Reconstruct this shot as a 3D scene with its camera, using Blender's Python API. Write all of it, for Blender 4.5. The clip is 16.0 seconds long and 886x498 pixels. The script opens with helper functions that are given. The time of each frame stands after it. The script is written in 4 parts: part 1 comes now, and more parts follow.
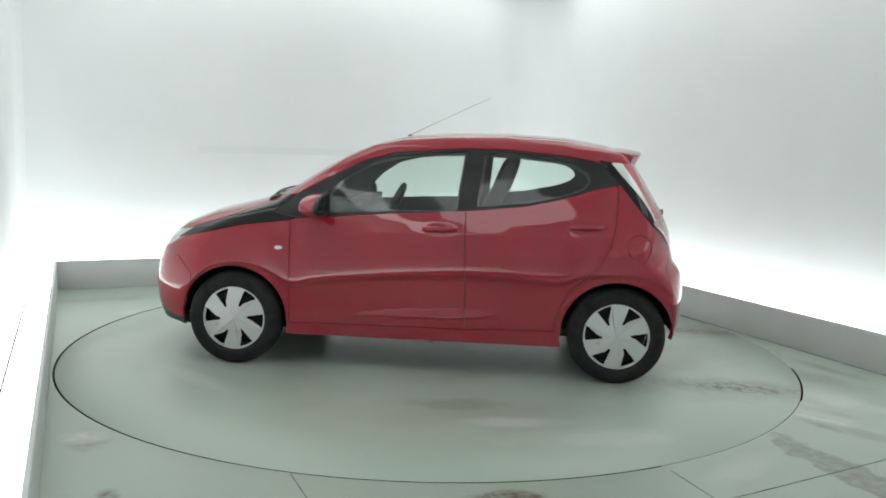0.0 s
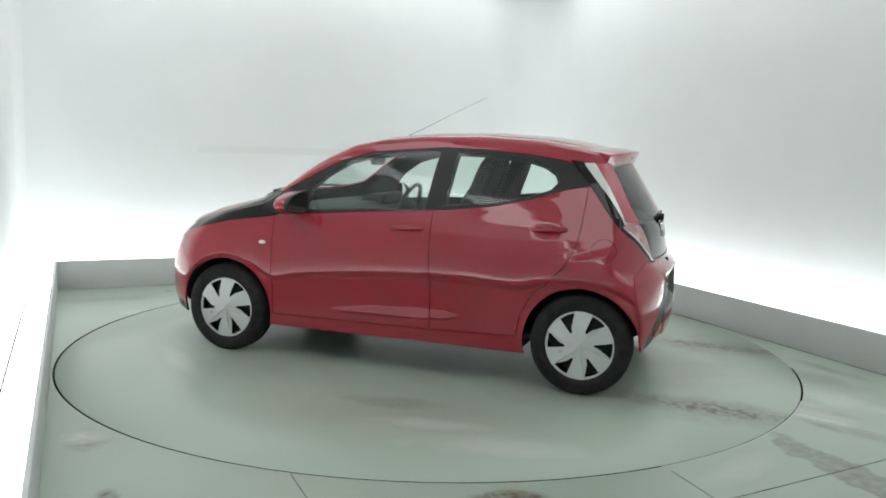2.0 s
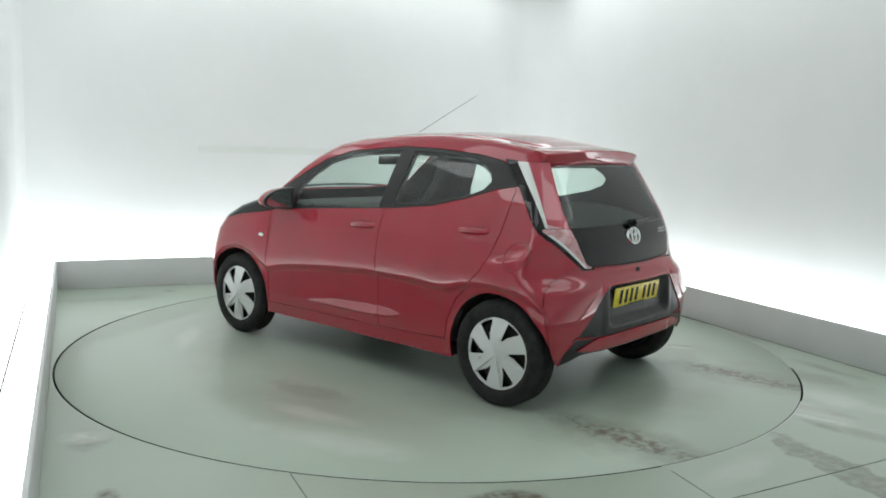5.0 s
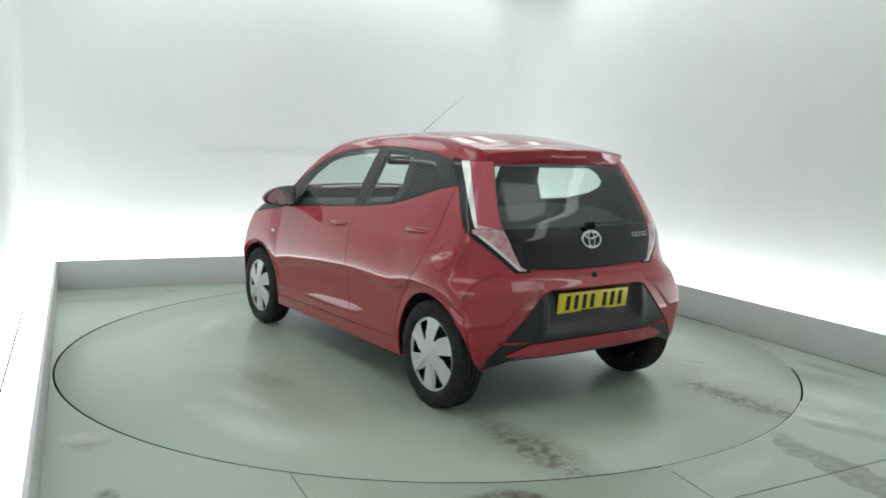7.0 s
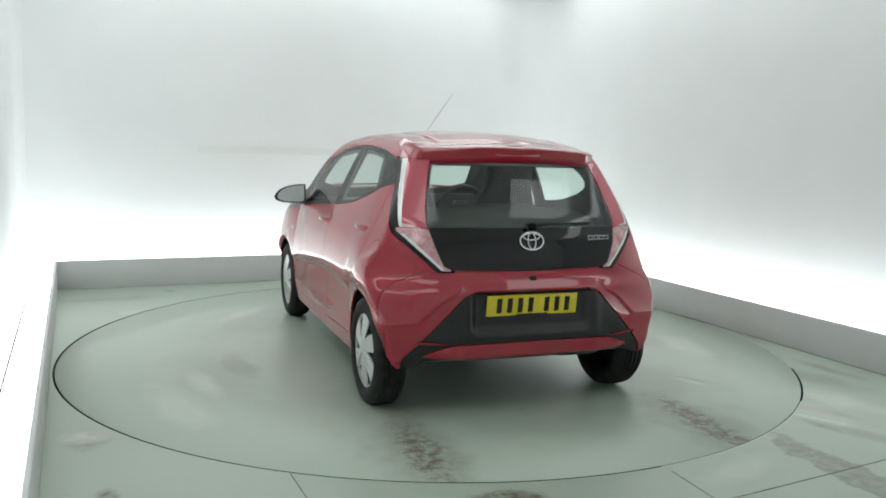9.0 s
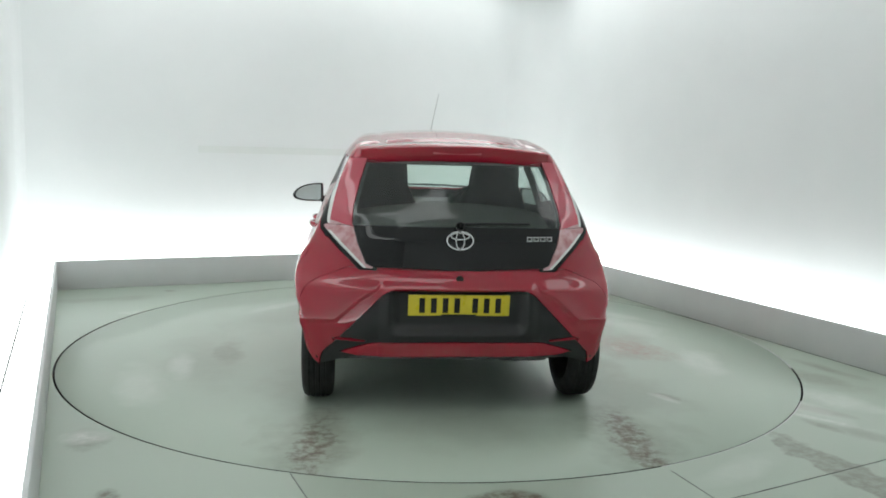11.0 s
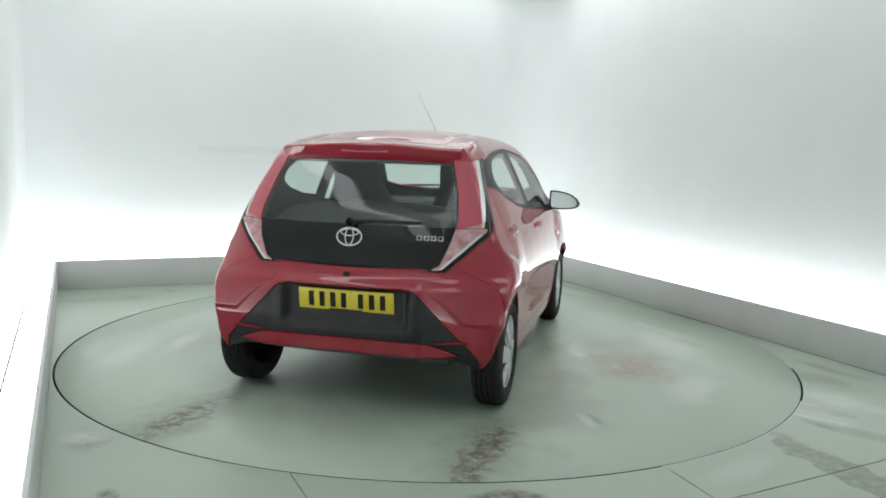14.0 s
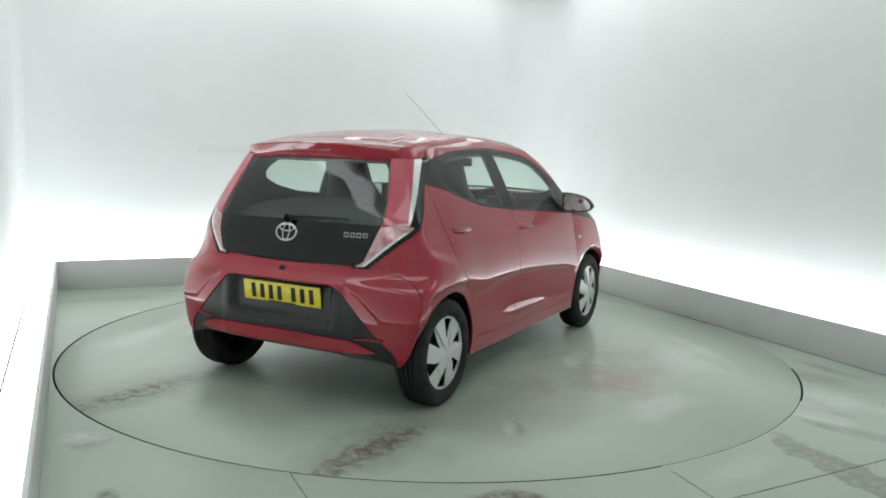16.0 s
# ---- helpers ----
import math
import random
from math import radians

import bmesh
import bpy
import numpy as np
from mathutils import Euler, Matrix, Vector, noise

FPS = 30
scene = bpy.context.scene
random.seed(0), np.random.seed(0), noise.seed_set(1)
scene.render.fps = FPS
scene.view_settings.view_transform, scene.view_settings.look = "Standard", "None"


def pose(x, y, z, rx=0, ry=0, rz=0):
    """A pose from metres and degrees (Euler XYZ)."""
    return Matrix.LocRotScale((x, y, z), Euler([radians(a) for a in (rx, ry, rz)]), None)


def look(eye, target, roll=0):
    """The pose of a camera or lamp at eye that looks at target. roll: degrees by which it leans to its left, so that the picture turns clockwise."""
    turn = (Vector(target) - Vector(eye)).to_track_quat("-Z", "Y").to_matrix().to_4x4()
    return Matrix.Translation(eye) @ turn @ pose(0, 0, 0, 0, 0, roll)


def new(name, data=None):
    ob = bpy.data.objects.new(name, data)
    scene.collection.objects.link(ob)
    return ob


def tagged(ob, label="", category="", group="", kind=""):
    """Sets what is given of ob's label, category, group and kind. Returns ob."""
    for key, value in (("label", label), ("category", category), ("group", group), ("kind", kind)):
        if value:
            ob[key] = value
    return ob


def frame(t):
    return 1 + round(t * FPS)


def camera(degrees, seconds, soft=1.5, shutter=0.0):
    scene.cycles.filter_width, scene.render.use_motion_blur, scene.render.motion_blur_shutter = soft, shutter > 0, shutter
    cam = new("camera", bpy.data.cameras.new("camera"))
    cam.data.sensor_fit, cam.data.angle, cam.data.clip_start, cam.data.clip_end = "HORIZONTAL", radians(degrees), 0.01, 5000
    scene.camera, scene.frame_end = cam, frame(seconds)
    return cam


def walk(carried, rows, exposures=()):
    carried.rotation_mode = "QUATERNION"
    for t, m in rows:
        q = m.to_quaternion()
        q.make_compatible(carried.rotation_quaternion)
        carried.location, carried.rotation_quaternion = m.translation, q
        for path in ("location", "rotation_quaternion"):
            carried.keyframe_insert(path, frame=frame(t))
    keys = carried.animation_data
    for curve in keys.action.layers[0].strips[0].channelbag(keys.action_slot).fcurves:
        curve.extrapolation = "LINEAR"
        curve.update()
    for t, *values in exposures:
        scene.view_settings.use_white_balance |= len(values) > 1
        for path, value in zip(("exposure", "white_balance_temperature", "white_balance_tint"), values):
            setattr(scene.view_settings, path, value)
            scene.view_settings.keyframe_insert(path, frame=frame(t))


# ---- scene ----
# ---------------------------------------------------------------- camera
cam = camera(57.49, 16.0, soft=1.8)
EYE = Vector((0.0, -5.62, 1.3838))
AIM = look(EYE, EYE + Vector((0.01178, 0.99190, -0.12649)), 1.656)
walk(cam, [(0.0, AIM), (16.0, AIM)], exposures=[(0.0, 0.0, 6500, 10), (16.0, 0.0, 6500, 10)])

ROOM_TURN = 24.0          # the bay stands turned against the camera's axis
SPIN_START, SPIN_RATE = 173.87, -7.066   # turntable, degrees and degrees a second

# ---------------------------------------------------------------- world
world = bpy.data.worlds.new("world")
scene.world = world
world.use_nodes = True
wbg = world.node_tree.nodes["Background"]
wbg.inputs[0].default_value = (0.8, 0.85, 0.83, 1)
wbg.inputs[1].default_value = 0.05


# ---------------------------------------------------------------- materials
class Nodes:
    """A material with short calls for its nodes."""

    def __init__(self, name):
        self.mat = bpy.data.materials.new(name)
        self.mat.use_nodes = True
        self.t = self.mat.node_tree
        self.bsdf = self.t.nodes["Principled BSDF"]
        self.out = self.t.nodes["Material Output"]
        self.co = self.t.nodes.new("ShaderNodeTexCoord").outputs["Object"]

    def n(self, kind, **settings):
        node = self.t.nodes.new(kind)
        for k, v in settings.items():
            node.inputs[k].default_value = v
        return node

    def link(self, a, b):
        self.t.links.new(a, b)

    def noise(self, scale, detail=4.0, rough=0.55, co=None):
        node = self.n("ShaderNodeTexNoise", Scale=scale, Detail=detail, Roughness=rough)
        self.link(co or self.co, node.inputs["Vector"])
        return node.outputs["Fac"]

    def ramp(self, fac, lo, hi, a=0.0, b=1.0):
        node = self.n("ShaderNodeMapRange")
        node.inputs["From Min"].default_value, node.inputs["From Max"].default_value = lo, hi
        node.inputs["To Min"].default_value, node.inputs["To Max"].default_value = a, b
        self.link(fac, node.inputs["Value"])
        return node.outputs["Result"]

    def mix(self, fac, a, b):
        node = self.t.nodes.new("ShaderNodeMix")
        node.data_type = "RGBA"
        for sock, v in ((node.inputs[0], fac), (node.inputs[6], a), (node.inputs[7], b)):
            if isinstance(v, (tuple, float, int)):
                sock.default_value = (*v, 1) if isinstance(v, tuple) else v
            else:
                self.link(v, sock)
        return node.outputs[2]

    def math(self, op, a, b=0.0):
        node = self.t.nodes.new("ShaderNodeMath")
        node.operation = op
        for sock, v in zip(node.inputs, (a, b)):
            if isinstance(v, (float, int)):
                sock.default_value = v
            else:
                self.link(v, sock)
        return node.outputs[0]

    def bump(self, height, strength, distance):
        node = self.n("ShaderNodeBump", Strength=strength, Distance=distance)
        self.link(height, node.inputs["Height"])
        self.link(node.outputs[0], self.bsdf.inputs["Normal"])

    def set(self, **settings):
        for k, v in settings.items():
            sock = self.bsdf.inputs[k.replace("_", " ")]
            if isinstance(v, tuple):
                sock.default_value = (*v, 1)
            elif isinstance(v, (float, int)):
                sock.default_value = v
            else:
                self.link(v, sock)
        return self


def grained(name, a, b, rough, scale, relief=0.0, metal=0.0, fine=200.0):
    """Two tones mixed by a wide and a fine grain."""
    m = Nodes(name)
    f = m.math("ADD", m.math("MULTIPLY", m.noise(scale), 0.7), m.math("MULTIPLY", m.noise(fine, 2), 0.3))
    m.set(Base_Color=m.mix(m.ramp(f, 0.35, 0.65), a, b), Metallic=metal,
          Roughness=m.ramp(m.noise(scale * 2.3), 0.3, 0.7, rough * 0.85, rough * 1.15))
    if relief:
        m.bump(m.noise(fine, 3), relief, 0.002)
    return m.mat


def glow(name, colour, strength):
    m = Nodes(name)
    e = m.n("ShaderNodeEmission", Strength=strength)
    e.inputs["Color"].default_value = (*colour, 1)
    m.link(e.outputs[0], m.out.inputs["Surface"])
    return m.mat


def glass(name, tint, rough=0.0, gloss=0.05):
    m = Nodes(name)
    clear = m.n("ShaderNodeBsdfTransparent")
    clear.inputs["Color"].default_value = (*tint, 1)
    shine = m.n("ShaderNodeBsdfGlossy", Roughness=rough)
    face = m.n("ShaderNodeLayerWeight", Blend=0.5)
    fres = m.math("ADD", m.math("MULTIPLY", m.math("POWER", face.outputs["Facing"], 5.0), 0.9), gloss)
    both = m.t.nodes.new("ShaderNodeMixShader")
    m.link(fres, both.inputs[0])
    m.link(clear.outputs[0], both.inputs[1])
    m.link(shine.outputs[0], both.inputs[2])
    m.link(both.outputs[0], m.out.inputs["Surface"])
    return m.mat


def paint_material():
    m = Nodes("red_paint")
    flake = m.noise(900, 1)
    wide = m.noise(2.5)
    m.set(Base_Color=m.mix(m.ramp(wide, 0.3, 0.7), (0.320, 0.006, 0.024), (0.360, 0.008, 0.029)),
          Metallic=0.0, Roughness=m.ramp(flake, 0.3, 0.7, 0.36, 0.44),
          Specular_IOR_Level=0.05, Coat_Weight=1.0, Coat_Roughness=0.03, Coat_IOR=1.72)
    m.bump(m.noise(60, 2), 0.02, 0.001)
    return m.mat


def floor_paint(m, dirt, pale=None, rust=None):
    """Grey-green painted concrete; dirt: a socket, 0 to 1, where brown marks lie."""
    wide, grain = m.noise(0.55, 1.0, 0.3), m.noise(160, 1)
    base = m.mix(m.ramp(wide, 0.1, 0.9), (0.345, 0.41, 0.343), (0.518, 0.597, 0.508))
    base = m.mix(m.ramp(grain, 0.1, 0.9, 0.0, 0.08), base, (0.26, 0.28, 0.25))
    base = m.mix(dirt, base, (0.135, 0.108, 0.078))
    if pale is not None:
        base = m.mix(pale, base, (0.74, 0.75, 0.71))
    if rust is not None:
        base = m.mix(rust, base, (0.36, 0.26, 0.215))
    m.set(Base_Color=base, Roughness=0.33)
    return m.mat


def blob(m, cx, cy, rx, ry, turn, thin, fade=0.30):
    """A ragged patch with its middle at cx, cy: a socket, 0 to 1."""
    mp = m.n("ShaderNodeMapping")
    mp.vector_type = "TEXTURE"
    mp.inputs["Location"].default_value = (cx, cy, 0)
    mp.inputs["Rotation"].default_value = (0, 0, radians(turn))
    mp.inputs["Scale"].default_value = (rx, ry, 1)
    m.link(m.co, mp.inputs["Vector"])
    ln = m.t.nodes.new("ShaderNodeVectorMath")
    ln.operation = "LENGTH"
    m.link(mp.outputs[0], ln.inputs[0])
    d = m.math("ADD", ln.outputs["Value"], m.ramp(m.noise(7, 5, 0.6), 0.25, 0.75, -0.36, 0.36) if thin > 0.45 else m.ramp(m.noise(3.2, 3, 0.5), 0.25, 0.75, -0.5, 0.5))
    d = m.ramp(d, 1.05, fade, 0.0, thin)
    broken = min(1.0, max(0.0, (thin - 0.3) / 0.5))
    return m.math("MULTIPLY", d, m.ramp(m.noise(19, 5, 0.65), 0.36, 0.60, 0.85 - 0.6 * broken, 1.0))


def marks(m, rows):
    total = None
    for row in rows:
        b = blob(m, *row)
        total = b if total is None else m.math("MAXIMUM", total, b)
    return total


PAINT = paint_material()
BLACK_GLOSS = Nodes("black_gloss").set(Base_Color=(0.004, 0.004, 0.005), Roughness=0.05).mat
BLACK_PLASTIC = grained("black_plastic", (0.007, 0.007, 0.008), (0.013, 0.013, 0.014), 0.42, 6, 0.12)
DARK = grained("dark_liner", (0.008, 0.008, 0.008), (0.014, 0.013, 0.013), 0.8, 5, 0.2)
RUBBER = grained("tyre_rubber", (0.005, 0.005, 0.006), (0.011, 0.011, 0.011), 0.78, 9, 0.25)
SILVER = grained("silver_cover", (0.63, 0.64, 0.64), (0.65, 0.66, 0.66), 0.32, 5, 0.0, 0.15, 20)
CHROME = Nodes("chrome").set(Base_Color=(0.85, 0.86, 0.86), Metallic=1.0, Roughness=0.12).mat
CLEAR = glass("window_glass", (0.82, 0.90, 0.865), 0.0, 0.075)
TINTED = glass("tailgate_glass", (0.80, 0.89, 0.85), 0.0, 0.08)
CHROME_DULL = grained("dull_steel", (0.14, 0.14, 0.135), (0.22, 0.22, 0.21), 0.45, 8, 0.1, 0.9)
MIRROR = Nodes("mirror").set(Base_Color=(0.55, 0.57, 0.57), Metallic=1.0, Roughness=0.02).mat
RED_LENS = Nodes("red_lens").set(Base_Color=(0.50, 0.070, 0.105), Roughness=0.12, Coat_Weight=1.0).mat


def lens_material():
    m = Nodes("pale_lens")
    f = m.ramp(m.noise(16, 2), 0.3, 0.7)
    m.set(Base_Color=m.mix(f, (0.70, 0.46, 0.48), (0.46, 0.17, 0.19)), Roughness=0.14, Metallic=0.2, Coat_Weight=1.0)
    m.bump(m.noise(30, 2), 0.5, 0.006)
    return m.mat


PALE_LENS = lens_material()
LAMP_GREY = Nodes("headlamp_lens").set(Base_Color=(0.62, 0.63, 0.63), Roughness=0.08, Coat_Weight=1.0, Metallic=0.4).mat
WHITE_LENS = Nodes("white_lens").set(Base_Color=(0.80, 0.81, 0.80), Roughness=0.12, Coat_Weight=1.0, Metallic=0.2).mat
PLATE = grained("yellow_plate", (0.70, 0.56, 0.03), (0.76, 0.61, 0.05), 0.3, 12)
SEAT = grained("seat_cloth", (0.030, 0.031, 0.034), (0.055, 0.055, 0.06), 0.9, 6, 0.0, 0.0, 12)
TRIM = grained("cabin_plastic", (0.05, 0.052, 0.055), (0.075, 0.078, 0.08), 0.6, 8, 0.2)
SHELF = grained("shelf_cloth", (0.13, 0.135, 0.135), (0.17, 0.175, 0.17), 0.9, 8, 0.2)
HEADLINER = grained("headliner", (0.30, 0.31, 0.30), (0.36, 0.37, 0.36), 0.9, 8, 0.2)
WALL = grained("white_wall", (0.747, 0.767, 0.769), (0.790, 0.808, 0.810), 0.62, 1.1, 0.04)
KERB = grained("kerb_grey", (0.60, 0.61, 0.61), (0.66, 0.67, 0.67), 0.5, 2.5, 0.08)
WHITE_BOARD = grained("white_board", (0.76, 0.78, 0.77), (0.80, 0.82, 0.81), 0.4, 3)
# near-black colour stands in for the shade inside the turntable gap
GAP_SHADE = grained("gap_shade", (0.012, 0.013, 0.012), (0.03, 0.03, 0.03), 0.9, 6)
SEAM = grained("floor_seam", (0.13, 0.14, 0.13), (0.26, 0.27, 0.25), 0.8, 8)
MARK = grained("wall_streak", (0.71, 0.735, 0.72), (0.75, 0.775, 0.76), 0.7, 3)
LIGHTBOX = glow("lightbox_glow", (0.94, 1.0, 0.99), 4.85)
TUBE = glow("tube_glow", (0.95, 1.0, 0.985), 2.6)
# glow of the added overhead fill panels
FILL_GLOW = glow("fill_glow", (0.95, 1.0, 0.985), 1.75)


# ---------------------------------------------------------------- mesh helpers
def mesh_object(name, verts, faces, material, smooth=False, normals=None):
    me = bpy.data.meshes.new(name)
    me.from_pydata([tuple(v) for v in verts], [], [tuple(f) for f in faces])
    me.materials.append(material)
    if smooth:
        me.polygons.foreach_set("use_smooth", [True] * len(me.polygons))
    if normals is not None:
        me.normals_split_custom_set([tuple(n) for n in normals])
    me.update()
    return new(name, me)


def part(name, bm, material, parent, label="", smooth=30):
    """A bmesh as one mesh under a thing or a part."""
    me = bpy.data.meshes.new(name)
    bmesh.ops.recalc_face_normals(bm, faces=bm.faces)
    for e in bm.edges:
        e.smooth = len(e.link_faces) == 2 and e.calc_face_angle(0) < radians(smooth)
    for f in bm.faces:
        f.smooth = True
    bm.to_mesh(me)
    bm.free()
    me.materials.append(material)
    ob = new(name, me)
    ob.parent = parent
    if label:
        ob["label"] = label
    return ob


def box(x0, x1, y0, y1, z0, z1, bevel=0.0, segments=2):
    bm = bmesh.new()
    bmesh.ops.create_cube(bm, size=1)
    for v in bm.verts:
        v.co = Vector(((x0 + x1) / 2 + v.co.x * (x1 - x0), (y0 + y1) / 2 + v.co.y * (y1 - y0), (z0 + z1) / 2 + v.co.z * (z1 - z0)))
    if bevel:
        bmesh.ops.bevel(bm, geom=bm.edges[:], offset=bevel, segments=segments, affect="EDGES", profile=0.5)
    return bm


def shape(bm, m):
    bmesh.ops.transform(bm, matrix=m, verts=bm.verts)
    return bm


def join(*bms):
    out = bmesh.new()
    for b in bms:
        me = bpy.data.meshes.new("tmp")
        b.to_mesh(me)
        b.free()
        out.from_mesh(me)
        bpy.data.meshes.remove(me)
    return out


def lathe(profile, n=64, axis="y"):
    """Spins (radius, offset) points round an axis."""
    bm = bmesh.new()
    rings = []
    for r, o in profile:
        ring = []
        for i in range(n):
            a = 2 * math.pi * i / n
            c, s = r * math.cos(a), r * math.sin(a)
            ring.append(bm.verts.new((c, o, s) if axis == "y" else (c, s, o)))
        rings.append(ring)
    for a, b in zip(rings, rings[1:]):
        for i in range(n):
            j = (i + 1) % n
            bm.faces.new((a[i], a[j], b[j], b[i]))
    return bm


def prism(points, y0, y1, bevel=0.0):
    """A polygon in x, z drawn out from y0 to y1."""
    bm = bmesh.new()
    vs = [bm.verts.new((x, y0, z)) for x, z in points]
    f = bm.faces.new(vs)
    r = bmesh.ops.extrude_face_region(bm, geom=[f])
    for v in r["geom"]:
        if isinstance(v, bmesh.types.BMVert):
            v.co.y = y1
    if bevel:
        bmesh.ops.bevel(bm, geom=bm.edges[:], offset=bevel, segments=2, affect="EDGES", profile=0.5)
    return bm


def tube(points, radius, n=8, taper=1.0):
    """A round bar through points."""
    bm = bmesh.new()
    pts = [Vector(p) for p in points]
    rings = []
    for i, p in enumerate(pts):
        d = (pts[min(i + 1, len(pts) - 1)] - pts[max(i - 1, 0)]).normalized()
        q = d.to_track_quat("Z", "Y")
        r = radius * (1 + (taper - 1) * i / max(1, len(pts) - 1))
        rings.append([bm.verts.new(p + q @ Vector((r * math.cos(2 * math.pi * k / n), r * math.sin(2 * math.pi * k / n), 0))) for k in range(n)])
    for a, b in zip(rings, rings[1:]):
        for i in range(n):
            bm.faces.new((a[i], a[(i + 1) % n], b[(i + 1) % n], b[i]))
    bm.faces.new(rings[0])
    bm.faces.new(rings[-1])
    return bm


def empty(name, label, category, group=""):
    return tagged(new(name), label, category, group)


# ---------------------------------------------------------------- the bay
ROOM = pose(0, 0, 0, 0, 0, ROOM_TURN)
U0, U1, V1, V0 = -2.44, 2.43, 2.80, -5.75      # kerb faces and the far front
WU0, WU1, WV1 = -2.76, 2.80, 3.22              # wall faces
TOP, KH = 3.15, 0.262
RING = 2.428


def setting(name, bm, material, label, smooth=30):
    ob = part(name, bm, material, None, "", smooth)
    ob.matrix_world = ROOM
    return tagged(ob, label, "", "", "structure")


def build_floor():
    n = 192
    bm = bmesh.new()
    inner, low, outer = [], [], []
    for i in range(n):
        a = 2 * math.pi * i / n
        c, s = math.cos(a), math.sin(a)
        inner.append(bm.verts.new((RING * c, RING * s, 0)))
        low.append(bm.verts.new((RING * c, RING * s, -0.12)))
        lim = min((3.0 / abs(c)) if c else 9, ((3.5 if s > 0 else 6.1) / abs(s)) if s else 9)
        outer.append(bm.verts.new((lim * c, lim * s, 0)))
    for i in range(n):
        j = (i + 1) % n
        bm.faces.new((inner[i], inner[j], outer[j], outer[i]))
        bm.faces.new((inner[j], inner[i], low[i], low[j]))
    for sx, sy in ((1, 3.5), (-1, 3.5), (1, -6.1), (-1, -6.1)):
        k = min(range(n), key=lambda i: (outer[i].co - Vector((3.0 * sx, sy, 0))).length)
        outer[k].co = Vector((3.0 * sx, sy, 0))
    m = Nodes("floor_concrete")
    dirt = marks(m, FLOOR_MARKS)
    worn = marks(m, [mark_row(-1.60, -2.02, 0.13, 0.10, 20, 0.7), mark_row(-2.25, 0.75, 0.25, 0.10, 20, 0.5), mark_row(2.1, -1.5, 0.28, 0.05, -40, 0.6), mark_row(2.0, -1.2, 0.5, 0.12, -55, 0.4), mark_row(0.7, -2.7, 0.5, 0.1, 5, 0.4), mark_row(1.4, -2.2, 0.35, 0.10, 35, 0.25), mark_row(2.3, -1.1, 0.4, 0.15, -50, 0.4)])
    ob = setting("floor", bm, floor_paint(m, dirt, worn), "grey-green painted concrete floor with brown tyre stains", 80)
    # black lining paints the gap's shade on its outer side
    setting("gap_edge", lathe([(RING, -0.0015), (RING - 0.0015, -0.003), (RING - 0.0015, -0.10), (RING, -0.10)], 192, "z"), GAP_SHADE, "blackened side of the turntable opening, shade put into its colour")
    pit = lathe([(2.44, -0.11), (1.0, -0.115), (0.01, -0.115)], 96, "z")
    setting("turntable_pit", pit, GAP_SHADE, "dark shallow pit under the turntable")
    return ob


def room_uv(x, y):
    a = radians(ROOM_TURN)
    return x * math.cos(a) + y * math.sin(a), -x * math.sin(a) + y * math.cos(a)


def mark_row(x, y, rx, ry, turn, thin, fade=0.30):
    return (*room_uv(x, y), rx, ry, turn - ROOM_TURN, thin, fade)


FLOOR_MARKS = [mark_row(1.89, -2.25, 0.56, 0.115, -70, 0.62, 0.85), mark_row(0.33, -2.56, 0.17, 0.08, 5, 1.1, 0.6),
               mark_row(-1.57, -2.05, 0.12, 0.15, 30, 0.6), mark_row(-1.24, -2.62, 0.05, 0.07, 20, 0.9),
               mark_row(-2.39, 1.67, 0.06, 0.05, 0, 0.7), mark_row(2.15, -1.35, 0.22, 0.06, -40, 0.45),
               mark_row(-2.15, 0.62, 0.26, 0.10, 30, 0.4), mark_row(2.45, -0.75, 0.45, 0.14, -50, 0.4), mark_row(2.25, -1.75, 0.3, 0.10, -45, 0.35), mark_row(1.55, 2.2, 0.7, 0.12, -62, 0.3), mark_row(-2.8, 1.2, 0.5, 0.14, 24, 0.25),
               mark_row(2.05, -1.60, 0.16, 0.05, -55, 0.5), mark_row(2.60, -0.45, 0.30, 0.07, -62, 0.45), mark_row(2.42, 0.45, 0.45, 0.10, -66, 0.4)]


